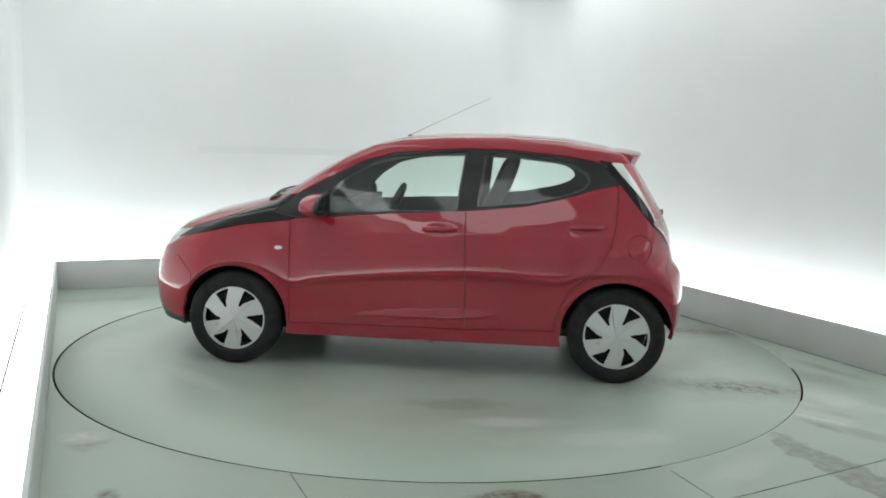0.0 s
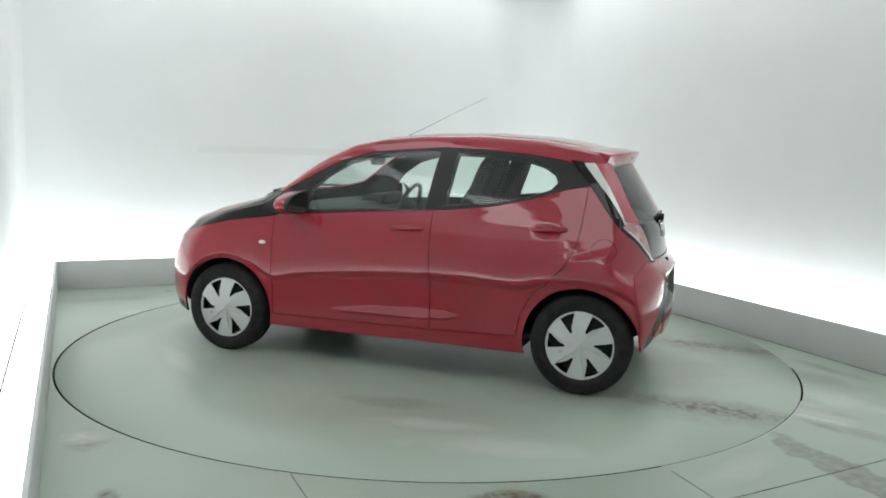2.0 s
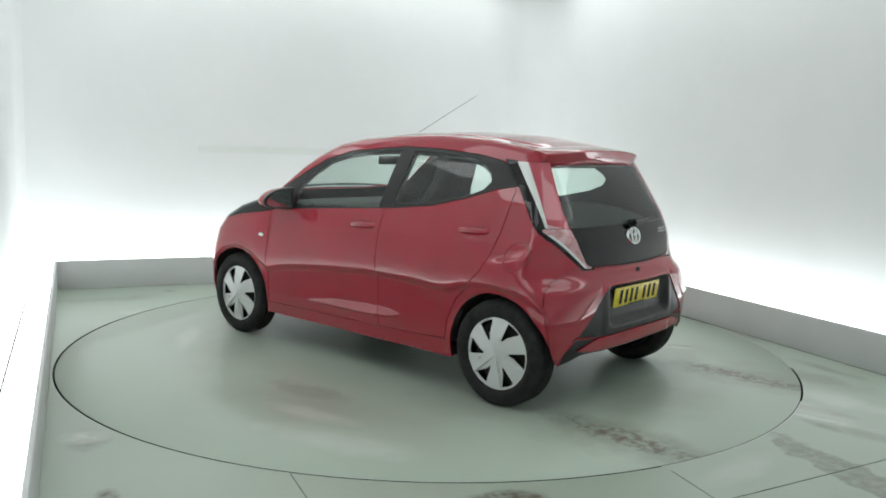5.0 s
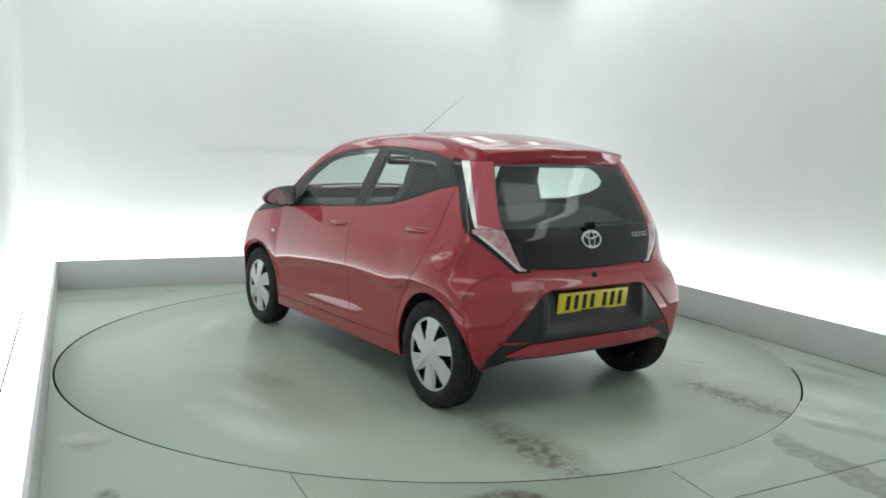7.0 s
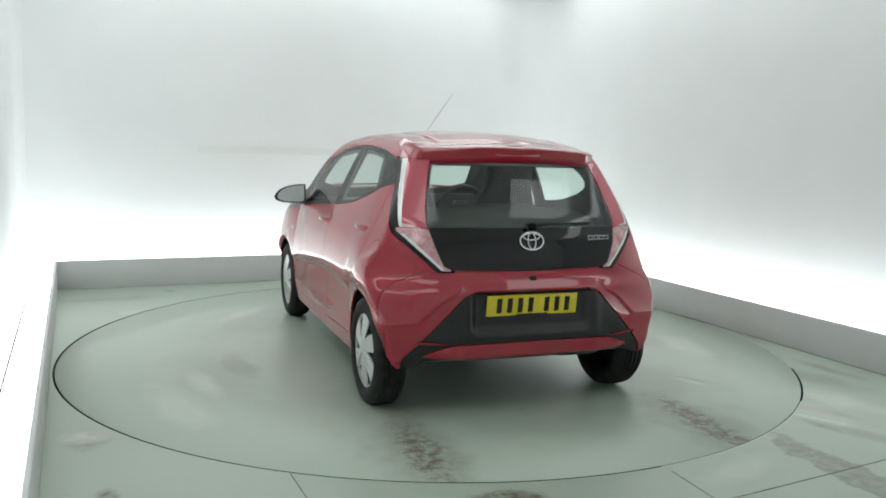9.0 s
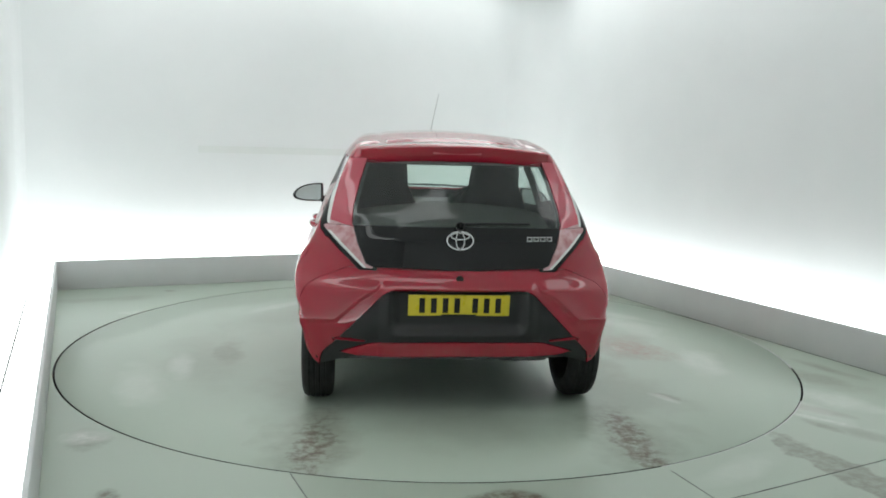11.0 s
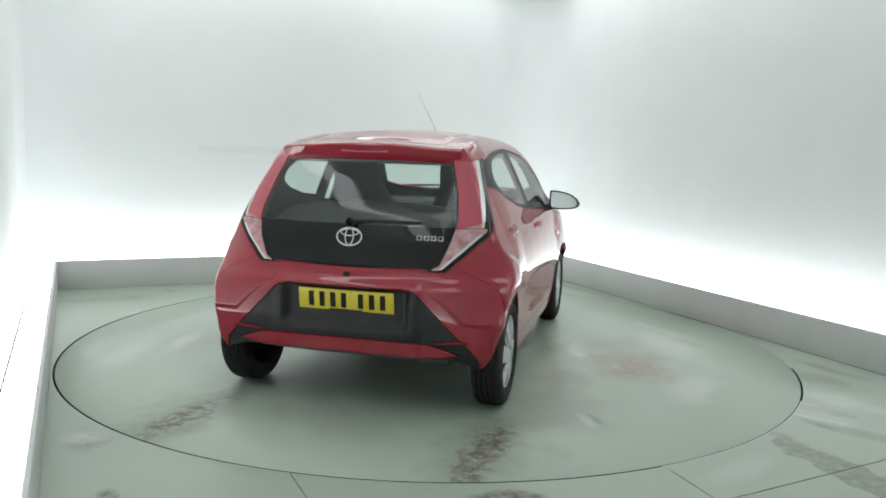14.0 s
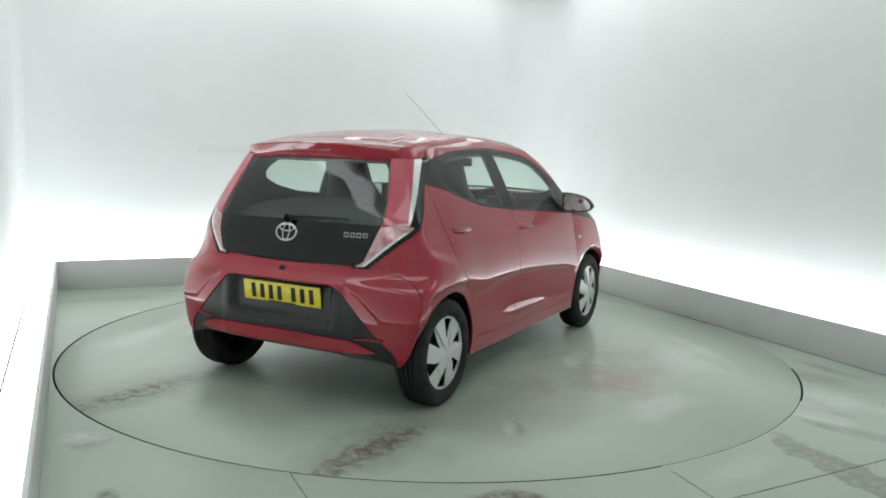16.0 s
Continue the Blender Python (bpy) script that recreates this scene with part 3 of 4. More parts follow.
def panel(name, shell, material, parent, label="", thick=0.012, sink=0.0):
    """A piece of skin as a sheet with turned-in edges."""
    if len(shell[2]) < 2:
        return None
    v, g, t = compact(shell)
    v = v - g * sink
    faces = t.tolist()
    e = np.concatenate([t[:, [0, 1]], t[:, [1, 2]], t[:, [2, 0]]])
    s = np.sort(e, 1)
    _, first, cnt = np.unique(s, axis=0, return_index=True, return_counts=True)
    rim = e[first[cnt == 1]]
    vv = v
    normals = g[t].reshape(-1, 3)
    if thick and len(rim):
        ids = np.unique(rim)
        low = {int(i): len(v) + k for k, i in enumerate(ids)}
        vv = np.concatenate([v, v[ids] - g[ids] * thick])
        extra, more = [], []
        for a, b in rim.tolist():
            quad = (b, a, low[a], low[b])
            n = np.cross(vv[quad[1]] - vv[quad[0]], vv[quad[2]] - vv[quad[0]])
            n = n / (np.linalg.norm(n) + 1e-12)
            extra.append(quad)
            more += [n] * 4
        faces = faces + extra
        normals = np.concatenate([normals, np.array(more)])
    ob = mesh_object(name, vv, faces, material, True, normals)
    ob.parent = parent
    if label:
        ob["label"] = label
    return ob


def side_poly(poly, inner=0.40, lo=-9, hi=9):
    return lambda v: np.maximum(np.maximum(polygon_distance(v[:, 0], v[:, 2], poly), inner - np.abs(v[:, 1])), np.maximum(lo - v[:, 2], v[:, 2] - hi))


def rear_poly(poly, back=-1.05):
    return lambda v: np.maximum(polygon_distance(np.abs(v[:, 1]), v[:, 2], poly), v[:, 0] - back)


def top_poly(poly, floor_z):
    return lambda v: np.maximum(polygon_distance(v[:, 0], np.abs(v[:, 1]), poly), floor_z - v[:, 2])


def mirrored(poly):
    """Closes a half outline (|y|, z) across the middle."""
    return [(-0.3, poly[0][1])] + poly + [(-0.3, poly[-1][1])]


def pieces(shell):
    """The connected pieces of a shell, largest first."""
    v, g, t = compact(shell)
    tag = np.arange(len(v))
    while True:
        low = tag[t].min(1)
        was = tag.copy()
        for k in range(3):
            np.minimum.at(tag, t[:, k], low)
        tag = tag[tag]
        if (was == tag).all():
            break
    face = tag[t[:, 0]]
    names, count = np.unique(face, return_counts=True)
    return [(v, g, t[face == n]) for n in names[np.argsort(-count)]]


def sides(shell):
    return split(shell, lambda v: -v[:, 1])


DARK_BAND = [(0.93, 0.955), (0.80, 1.065), (0.62, 1.165), (0.41, 1.278), (0.20, 1.338), (-0.25, 1.375), (-0.50, 1.370), (-0.83, 1.345), (-1.00, 1.318),
             (-1.055, 1.300), (-1.165, 1.182), (-1.03, 1.155), (-0.83, 1.092), (-0.60, 1.040), (-0.32, 1.008), (0.20, 0.972), (0.62, 0.937), (0.78, 0.925)]
FRONT_GLASS = [(0.62, 0.955), (0.585, 1.10), (0.50, 1.185), (0.36, 1.275), (0.20, 1.318), (-0.05, 1.345), (-0.235, 1.352), (-0.195, 0.995), (0.20, 0.985)]
REAR_GLASS = [(-0.31, 1.028), (-0.345, 1.350), (-0.55, 1.345), (-0.80, 1.320), (-0.90, 1.290), (-0.965, 1.25), (-0.99, 1.20), (-0.95, 1.150), (-0.83, 1.105), (-0.60, 1.055)]
LAMP_BLACK = [(-1.03, 1.325), (-1.20, 1.305), (-1.45, 0.995), (-1.45, 0.93), (-1.40, 0.905), (-1.285, 1.030), (-1.165, 1.182), (-1.055, 1.300)]
WEDGE = [(1.60, 0.76), (1.45, 0.845), (1.20, 0.925), (0.98, 1.01), (0.86, 1.06), (0.80, 1.065), (0.93, 0.955), (0.78, 0.925), (0.86, 0.906), (1.14, 0.868), (1.40, 0.805)]
HEADLAMP = [(1.82, 0.67), (1.78, 0.745), (1.62, 0.805), (1.46, 0.835), (1.50, 0.790), (1.68, 0.70)]
FRONT_DOOR = [(0.82, 0.280), (0.815, 0.60), (0.82, 0.94), (0.60, 1.00), (-0.245, 1.10), (-0.262, 0.60), (-0.265, 0.289)]
REAR_DOOR = [(-0.265, 0.289), (-0.262, 0.60), (-0.245, 1.10), (-1.05, 1.25), (-1.155, 1.165), (-1.14, 0.95), (-1.115, 0.83), (-1.07, 0.735), (-0.98, 0.64), (-0.88, 0.55), (-0.815, 0.42), (-0.80, 0.304)]
TAIL_PANEL = [(0.47, 1.306), (0.505, 1.20), (0.540, 1.06), (0.545, 0.99), (0.515, 0.88), (0.475, 0.785), (0.44, 0.768), (0.0, 0.758)]
LENS = [(0.42, 1.10), (0.69, 1.10), (0.69, 0.955), (0.60, 0.865), (0.49, 0.762), (0.44, 0.757)]
LIP = [(0.0, 0.400), (0.40, 0.394), (0.46, 0.388), (0.53, 0.366), (0.605, 0.340), (0.52, 0.322), (0.40, 0.318), (0.0, 0.322)]
FIN = [(0.46, 0.404), (0.60, 0.414), (0.635, 0.412), (0.640, 0.402), (0.48, 0.395)]
INSERT = [(0.0, 0.655), (0.350, 0.655), (0.385, 0.638), (0.690, 0.330), (0.700, 0.290), (0.700, 0.15), (0.0, 0.15)]
BUMPER = [(-1.46, 0.10), (-1.495, 0.38), (-1.475, 0.55), (-1.445, 0.70), (-1.49, 0.764), (-1.55, 0.756), (-1.9, 0.745), (-1.9, 0.10)]
FRONT_BUMPER = [(1.44, 0.10), (1.46, 0.40), (1.43, 0.56), (1.56, 0.66), (1.72, 0.68), (2.0, 0.70), (2.1, 0.3), (1.9, 0.1)]
WINDSCREEN = [(1.045, -0.3), (1.045, 0.0), (1.01, 0.30), (0.92, 0.50), (0.82, 0.595), (0.62, 0.555), (0.44, 0.505), (0.47, 0.3), (0.49, 0.0), (0.49, -0.3)]
BONNET = [(1.06, -0.3), (1.06, 0.0), (1.03, 0.30), (0.95, 0.52), (0.90, 0.60), (1.20, 0.60), (1.45, 0.57), (1.60, 0.48), (1.70, 0.30), (1.74, 0.0), (1.74, -0.3)]
WHEEL_R, TYRE_W, TRACK = 0.289, 0.165, 0.715


def build_car():
    car_ob = empty("car", "red five-door hatchback with black trim and silver wheel covers", "car")
    shell = make_skin()
    full = shell
    # openings: wheel arches and the open underside
    for cx in (1.17, -1.17):
        _, shell = split(shell, lambda v, c=cx: np.maximum(np.hypot(v[:, 0] - c, v[:, 2] - 0.285) - 0.334, 0.45 - np.abs(v[:, 1])))
    sill = lambda v: v[:, 2] - (0.205 + 0.03 * ease(v[:, 0], 1.3, 1.6) + 0.112 * ease(-v[:, 0], 1.35, 1.56) * (1 - 0.35 * ease(np.abs(v[:, 1]), 0.50, 0.72)))
    _, shell = split(shell, sill)

    screen, shell = take(shell, top_poly(WINDSCREEN, 0.95), 0.006)
    band, shell = take(shell, side_poly(DARK_BAND), 0.003)
    fglass, band = take(band, side_poly(FRONT_GLASS), 0.0)
    rglass, band = take(band, side_poly(REAR_GLASS), 0.0)
    tail, shell = take(shell, rear_poly(mirrored(TAIL_PANEL), -1.15), 0.005)
    tglass, tpanel = split(tail, lambda v: 0.972 - v[:, 2])
    # across the lamp: w falls from its outer edge to the glass
    across = lambda v: np.abs(v[:, 1]) + v[:, 0] - (-0.690 + (v[:, 2] - 0.99) * 0.50)
    band_w = lambda v: 0.022 + 0.16 * np.clip(v[:, 2] - 0.985, 0, 1)
    upper = lambda v: np.maximum.reduce([v[:, 2] - 1.312, v[:, 0] + 1.02, 0.40 - np.abs(v[:, 1])])
    strip, shell = take(shell, lambda v: np.maximum.reduce([across(v), -band_w(v) - across(v), upper(v), 0.975 - v[:, 2]]), 0.0)
    lens_low, shell = take(shell, lambda v: np.maximum(rear_poly(LENS, -1.20)(v), v[:, 2] - 0.97), 0.003)
    lens_up, shell = take(shell, lambda v: np.maximum.reduce([across(v), upper(v), 0.955 - v[:, 2]]), 0.003)
    lens = (np.concatenate([lens_low[0], lens_up[0]]), np.concatenate([lens_low[1], lens_up[1]]), np.concatenate([lens_low[2], lens_up[2] + len(lens_low[0])]))
    hug = lambda v: np.maximum(rear_poly(LENS, -1.20)(v) - 0.020, v[:, 2] - 0.99)
    lblack, shell = take(shell, lambda v: np.minimum(side_poly(LAMP_BLACK, 0.44)(v), np.maximum(hug(v), 0.752 - v[:, 2])), 0.003)
    pale, red = split(lens, lambda v: v[:, 2] - 0.965 - 0.25 * (np.abs(v[:, 1]) - 0.55))
    edge = lambda v: ((np.abs(v[:, 1]) - 0.49) * (0.955 - 0.762) - (v[:, 2] - 0.762) * (0.69 - 0.49)) / 0.278
    rim_low, pale = split(pale, lambda v: np.maximum(-0.013 - edge(v), v[:, 2] - 0.94))
    blade, shell = take(shell, rear_poly(mirrored(LIP), -1.30), 0.004)
    fin, shell = take(shell, rear_poly(FIN, -1.30), 0.003)
    insert, shell = take(shell, rear_poly(mirrored(INSERT), -1.30), 0.004)
    wedge, shell = take(shell, side_poly(WEDGE, 0.45), 0.003)
    lamp, shell = take(shell, side_poly(HEADLAMP, 0.40), 0.004)
    fdoor, shell = take(shell, side_poly(FRONT_DOOR), 0.004)
    rdoor, shell = take(shell, side_poly(REAR_DOOR), 0.004)
    bonnet, shell = take(shell, top_poly(BONNET, 0.70), 0.006)
    bumper, shell = take(shell, side_poly(BUMPER, -1), 0.0025)
    fbumper, shell = take(shell, side_poly(FRONT_BUMPER, -1), 0.004)
    sills, shell = take(shell, side_poly([(0.83, 0.10), (0.83, 0.279), (-0.265, 0.288), (-0.80, 0.303), (-0.82, 0.10)]), 0.0)
    flap, shell = take(shell, lambda v: np.maximum(np.hypot(v[:, 0] + 1.275, v[:, 2] - 0.825) - 0.07, -v[:, 1]), 0.0025)
    roof, shell = split(shell, lambda v: np.maximum(0.985 + 0.16 * ease(-v[:, 0], 0.7, 1.0) - v[:, 2], -1.5 - v[:, 0]))
    wing, quarter = split(shell, lambda v: -v[:, 0])

    panel("roof", roof, PAINT, car_ob)
    panel("bonnet", bonnet, PAINT, car_ob)
    panel("windscreen", screen, CLEAR, car_ob, "clear windscreen glass", 0.0)
    lip, fbumper = split(fbumper, lambda v: v[:, 2] - 0.275 - 0.05 * ease(v[:, 0], 1.6, 1.8))
    fb = panel("front_bumper", fbumper, PAINT, car_ob)
    panel("front_lip", lip, BLACK_PLASTIC, fb, "black plastic lower lip")
    bump = panel("rear_bumper", bumper, PAINT, car_ob)
    panel("diffuser", insert, BLACK_PLASTIC, bump, "matt black bumper insert", 0.02, 0.006)
    panel("bumper_blade", blade, PAINT, bump)
    for half in sides(fin):
        panel("bumper_fin", half, PAINT, bump)
    gate = panel("tailgate", tpanel, BLACK_GLOSS, car_ob, "gloss black tailgate panel")
    panel("rear_window", tglass, TINTED, gate, "tinted rear window", 0.0)
    for k, tag in ((0, "left"), (1, "right")):
        half = lambda s: sides(s)[k]
        for name, whole in (("front_wing", half(wing)), ("quarter_panel", half(quarter))):
            main, *rest = pieces(whole)
            panel(name, main, PAINT, car_ob)
            for bit in rest:
                if len(bit[2]) > 12:
                    panel("body_fillet", bit, PAINT, car_ob)
        panel("sill", half(sills), PAINT, car_ob)
        fd = panel("front_door", half(fdoor), PAINT, car_ob)
        rd = panel("rear_door", half(rdoor), PAINT, car_ob)
        panel("window", half(fglass), CLEAR, fd, "clear side window", 0.0)
        panel("window", half(rglass), CLEAR, rd, "clear rear side window", 0.0)
        panel("window_surround", half(band), BLACK_PLASTIC, car_ob, "black window surround")
        panel("wing_trim", half(wedge), BLACK_GLOSS, car_ob, "gloss black wedge beside the bonnet")
        panel("headlamp", half(lamp), LAMP_GREY, car_ob, "grey clear headlamp lens")
        cluster = panel("rear_lamp", half(red), RED_LENS, car_ob, "red and clear tail lamp")
        panel("lower_lens", half(pale), PALE_LENS, cluster, "pale pink lower lens")
        panel("light_guide", half(strip), WHITE_LENS, cluster, "white light strip")
        panel("lens_edge", half(rim_low), WHITE_LENS, cluster, "white lower lens edge")
        panel("lamp_surround", half(lblack), BLACK_GLOSS, cluster, "black lamp surround")
        s = 1 if k == 0 else -1
        for door, hx, hz in ((fd, -0.10, 0.89), (rd, -0.96, 0.93)):
            build_handle(door, hx, hz, s)
        build_mirror(car_ob, s)
        rep = bmesh.new()
        bmesh.ops.create_uvsphere(rep, u_segments=16, v_segments=10, radius=1)
        yy = skin_y(0.885, 0.742)
        shape(rep, Matrix.Translation((0.885, s * yy, 0.742)) @ Matrix.Diagonal((0.026, 0.008, 0.013, 1)))
        part("side_repeater", rep, WHITE_LENS, car_ob, "small clear side indicator")
    panel("fuel_flap", flap, PAINT, car_ob)
    build_lining(car_ob, full)
    build_spoiler(car_ob)
    build_rear_details(car_ob, gate, bump)
    build_underside(car_ob)
    build_cabin(car_ob)
    build_wheels(car_ob)
    # scuttle and wipers at the foot of the windscreen
    for y0, y1 in ((0.50, -0.02), (-0.02, -0.50)):
        pts = [(skin_x_top(1.03 - 0.20 * yy * yy, yy), yy) for yy in np.linspace(y0, y1, 7)]
        part("front_wiper", tube([(x, yy, z + 0.018) for (x, z), yy in pts], 0.009, 8, 0.7), BLACK_PLASTIC, car_ob, "black front wiper")
    rows = [[skin_x_top(x - 0.28 * yy * yy, yy) for x in (1.105, 1.075, 1.045)] for yy in np.linspace(-0.56, 0.56, 25)]
    bm = bmesh.new()
    grid = [[bm.verts.new((x, yy, z + h)) for (x, z), h in zip(r, (0.004, 0.016, 0.004))] for r, yy in zip(rows, np.linspace(-0.56, 0.56, 25))]
    for p, q in zip(grid, grid[1:]):
        for k in range(2):
            bm.faces.new((p[k], q[k], q[k + 1], p[k + 1]))
    part("scuttle", bm, BLACK_PLASTIC, car_ob, "black scuttle panel", 60)
    # roof aerial
    base = shape(lathe([(0.001, 0.022), (0.010, 0.020), (0.016, 0.008), (0.020, -0.006)], 16, "z"), Matrix.Translation((0.20, 0, 1.437)))
    ant = part("aerial", base, BLACK_PLASTIC, car_ob, "thin black roof aerial")
    part("mast", tube([(0.195, 0, 1.455), (0.0, 0, 1.55), (-0.20, 0, 1.648), (-0.345, 0, 1.715)], 0.0017, 8, 0.5), TRIM, ant)
    return car_ob


def skin_y(x, z):
    lo, hi = 0.3, 0.95
    for _ in range(30):
        m = (lo + hi) / 2
        if skin(np.array([[x, m, z]]))[0] < 0:
            lo = m
        else:
            hi = m
    return lo


def skin_x(y, z, rear=True):
    lo, hi = 0.8, 2.0
    for _ in range(30):
        m = (lo + hi) / 2
        if skin(np.array([[-m if rear else m, y, z]]))[0] < 0:
            lo = m
        else:
            hi = m
    return -lo if rear else lo


def skin_x_top(x, y):
    return (x, skin_z(x, y))


def skin_z(x, y):
    lo, hi = 0.7, 1.6
    for _ in range(26):
        m = (lo + hi) / 2
        if skin(np.array([[x, y, m]]))[0] < 0:
            lo = m
        else:
            hi = m
    return lo


def build_handle(door, hx, hz, s):
    y = skin_y(hx + 0.12, hz)
    y0, y1 = skin_y(hx + 0.1, hz), skin_y(hx - 0.1, hz)
    pts = [(hx + 0.112, s * (y0 - 0.022), hz - 0.002), (hx + 0.095, s * (y0 - 0.004), hz - 0.002), (hx + 0.07, s * (y0 + 0.009), hz), (hx, s * ((y0 + y1) / 2 + 0.016), hz + 0.003), (hx - 0.07, s * (y1 + 0.009), hz + 0.003), (hx - 0.095, s * (y1 - 0.004), hz + 0.002), (hx - 0.112, s * (y1 - 0.022), hz + 0.002)]
    b = tube(pts, 0.0125, 10)
    for v in b.verts:
        v.co.z = hz + (v.co.z - hz) * 1.25
    part("handle", b, PAINT, door, "body-coloured pull handle")


def build_mirror(car_ob, s):
    """Door mirror: a D-shaped red shell, black rim, mirror glass facing the rear."""
    half = [(-0.112, -0.056), (-0.116, 0.0), (-0.114, 0.062), (-0.104, 0.072), (-0.04, 0.068), (0.03, 0.052), (0.085, 0.022), (0.112, -0.012), (0.114, -0.032),
            (0.098, -0.052), (0.05, -0.066), (-0.02, -0.070), (-0.09, -0.068)]
    outline = rounded(half, 4)

    def loft(rows, cap_first=False, cap_last=False):
        bm = bmesh.new()
        rings = [[bm.verts.new((x, -0.03 + (y + 0.03) * k, z * k)) for y, z in outline] for x, k in rows]
        n = len(outline)
        for p, q in zip(rings, rings[1:]):
            for i in range(n):
                bm.faces.new((p[i], p[(i + 1) % n], q[(i + 1) % n], q[i]))
        if cap_first:
            bm.faces.new(rings[0])
        if cap_last:
            bm.faces.new(rings[-1])
        return shape(bm, Matrix.Translation((0.637, s * 0.865, 1.012)) @ Matrix.Diagonal((1, s, 1, 1)) @ Matrix.Rotation(radians(-7), 4, "Z") @ Matrix.Scale(0.95, 4))
    hous = part("door_mirror", loft([(-0.026, 0.985), (-0.022, 1.0), (0.02, 0.99), (0.055, 0.93), (0.078, 0.80), (0.092, 0.60), (0.099, 0.30)], False, True), PAINT, car_ob, "red door mirror with black rim", 60)
    part("rim", loft([(-0.020, 0.985), (-0.026, 1.012), (-0.046, 1.012), (-0.052, 0.98), (-0.050, 0.88), (-0.036, 0.86)]), BLACK_PLASTIC, hous, "black mirror rim", 50)
    part("mirror_glass", loft([(-0.040, 0.885), (-0.034, 0.885)], True, True), MIRROR, hous, "mirror glass")
    foot = tube([(0.70, s * 0.69, 0.945), (0.68, s * 0.745, 0.952), (0.66, s * 0.79, 0.968)], 0.028, 12, 0.9)
    part("foot", foot, BLACK_PLASTIC, hous, "black mirror foot")


def build_lining(car_ob, full):
    """Dark inner skin behind the panels and a pale headliner, with the windows cut out."""
    s = full
    for f in (top_poly(WINDSCREEN, 0.95), side_poly(FRONT_GLASS), side_poly(REAR_GLASS)):
        _, s = split(s, lambda v, f=f: f(v) + 0.014)
    _, s = split(s, lambda v: np.maximum(rear_poly(mirrored(TAIL_PANEL), -1.15)(v) + 0.012, 0.984 - v[:, 2]))
    for cx in (1.17, -1.17):
        _, s = split(s, lambda v, c=cx: np.maximum(np.hypot(v[:, 0] - c, v[:, 2] - 0.285) - 0.35, 0.40 - np.abs(v[:, 1])))
    _, s = split(s, lambda v: v[:, 2] - 0.30)
    head, s = split(s, lambda v: np.maximum(1.30 - v[:, 2], np.abs(v[:, 1]) - 0.56))
    panel("headliner", head, HEADLINER, car_ob, "pale grey headliner", 0.0, 0.026)
    panel("inner_trim", s, TRIM, car_ob, "dark grey inner trim", 0.0, 0.022)


def build_spoiler(car_ob):
    """Roof spoiler over the rear window: a wedge with a bowed trailing edge."""
    bm = bmesh.new()
    rows = []
    n = 36
    for i in range(n + 1):
        y = -0.505 + 1.01 * i / n
        c = abs(y) / 0.505
        tip = -1.345 + 0.06 * c * c + 0.035 * c ** 8
        root = -1.14 + 0.02 * c
        zt = skin_z(root - 0.04, y) + 0.002
        ze = zt - 0.022 + 0.004 * c
        prof = [(root, skin_z(root, y) - 0.006), (root - 0.04, zt + 0.001), ((root + tip) / 2 - 0.02, zt - 0.006), (tip + 0.03, ze + 0.006), (tip + 0.006, ze - 0.001), (tip + 0.003, ze - 0.008),
                (tip + 0.018, ze - 0.040), (tip + 0.034, ze - 0.072), (tip + 0.044, ze - 0.080), (tip + 0.065, ze - 0.082), (root - 0.05, ze - 0.066)]
        rows.append([bm.verts.new((x, y, z)) for x, z in prof])
    for a, b in zip(rows, rows[1:]):
        for k in range(len(a)):
            bm.faces.new((a[k], b[k], b[(k + 1) % len(a)], a[(k + 1) % len(a)]))
    bm.faces.new(rows[0])
    bm.faces.new(rows[-1])
    sp = part("spoiler", bm, PAINT, car_ob, "red roof spoiler", 28)
    part("brake_light", box(-1.327, -1.31, -0.13, 0.13, 1.340, 1.356, 0.003), RED_LENS, sp, "dark red high brake light")


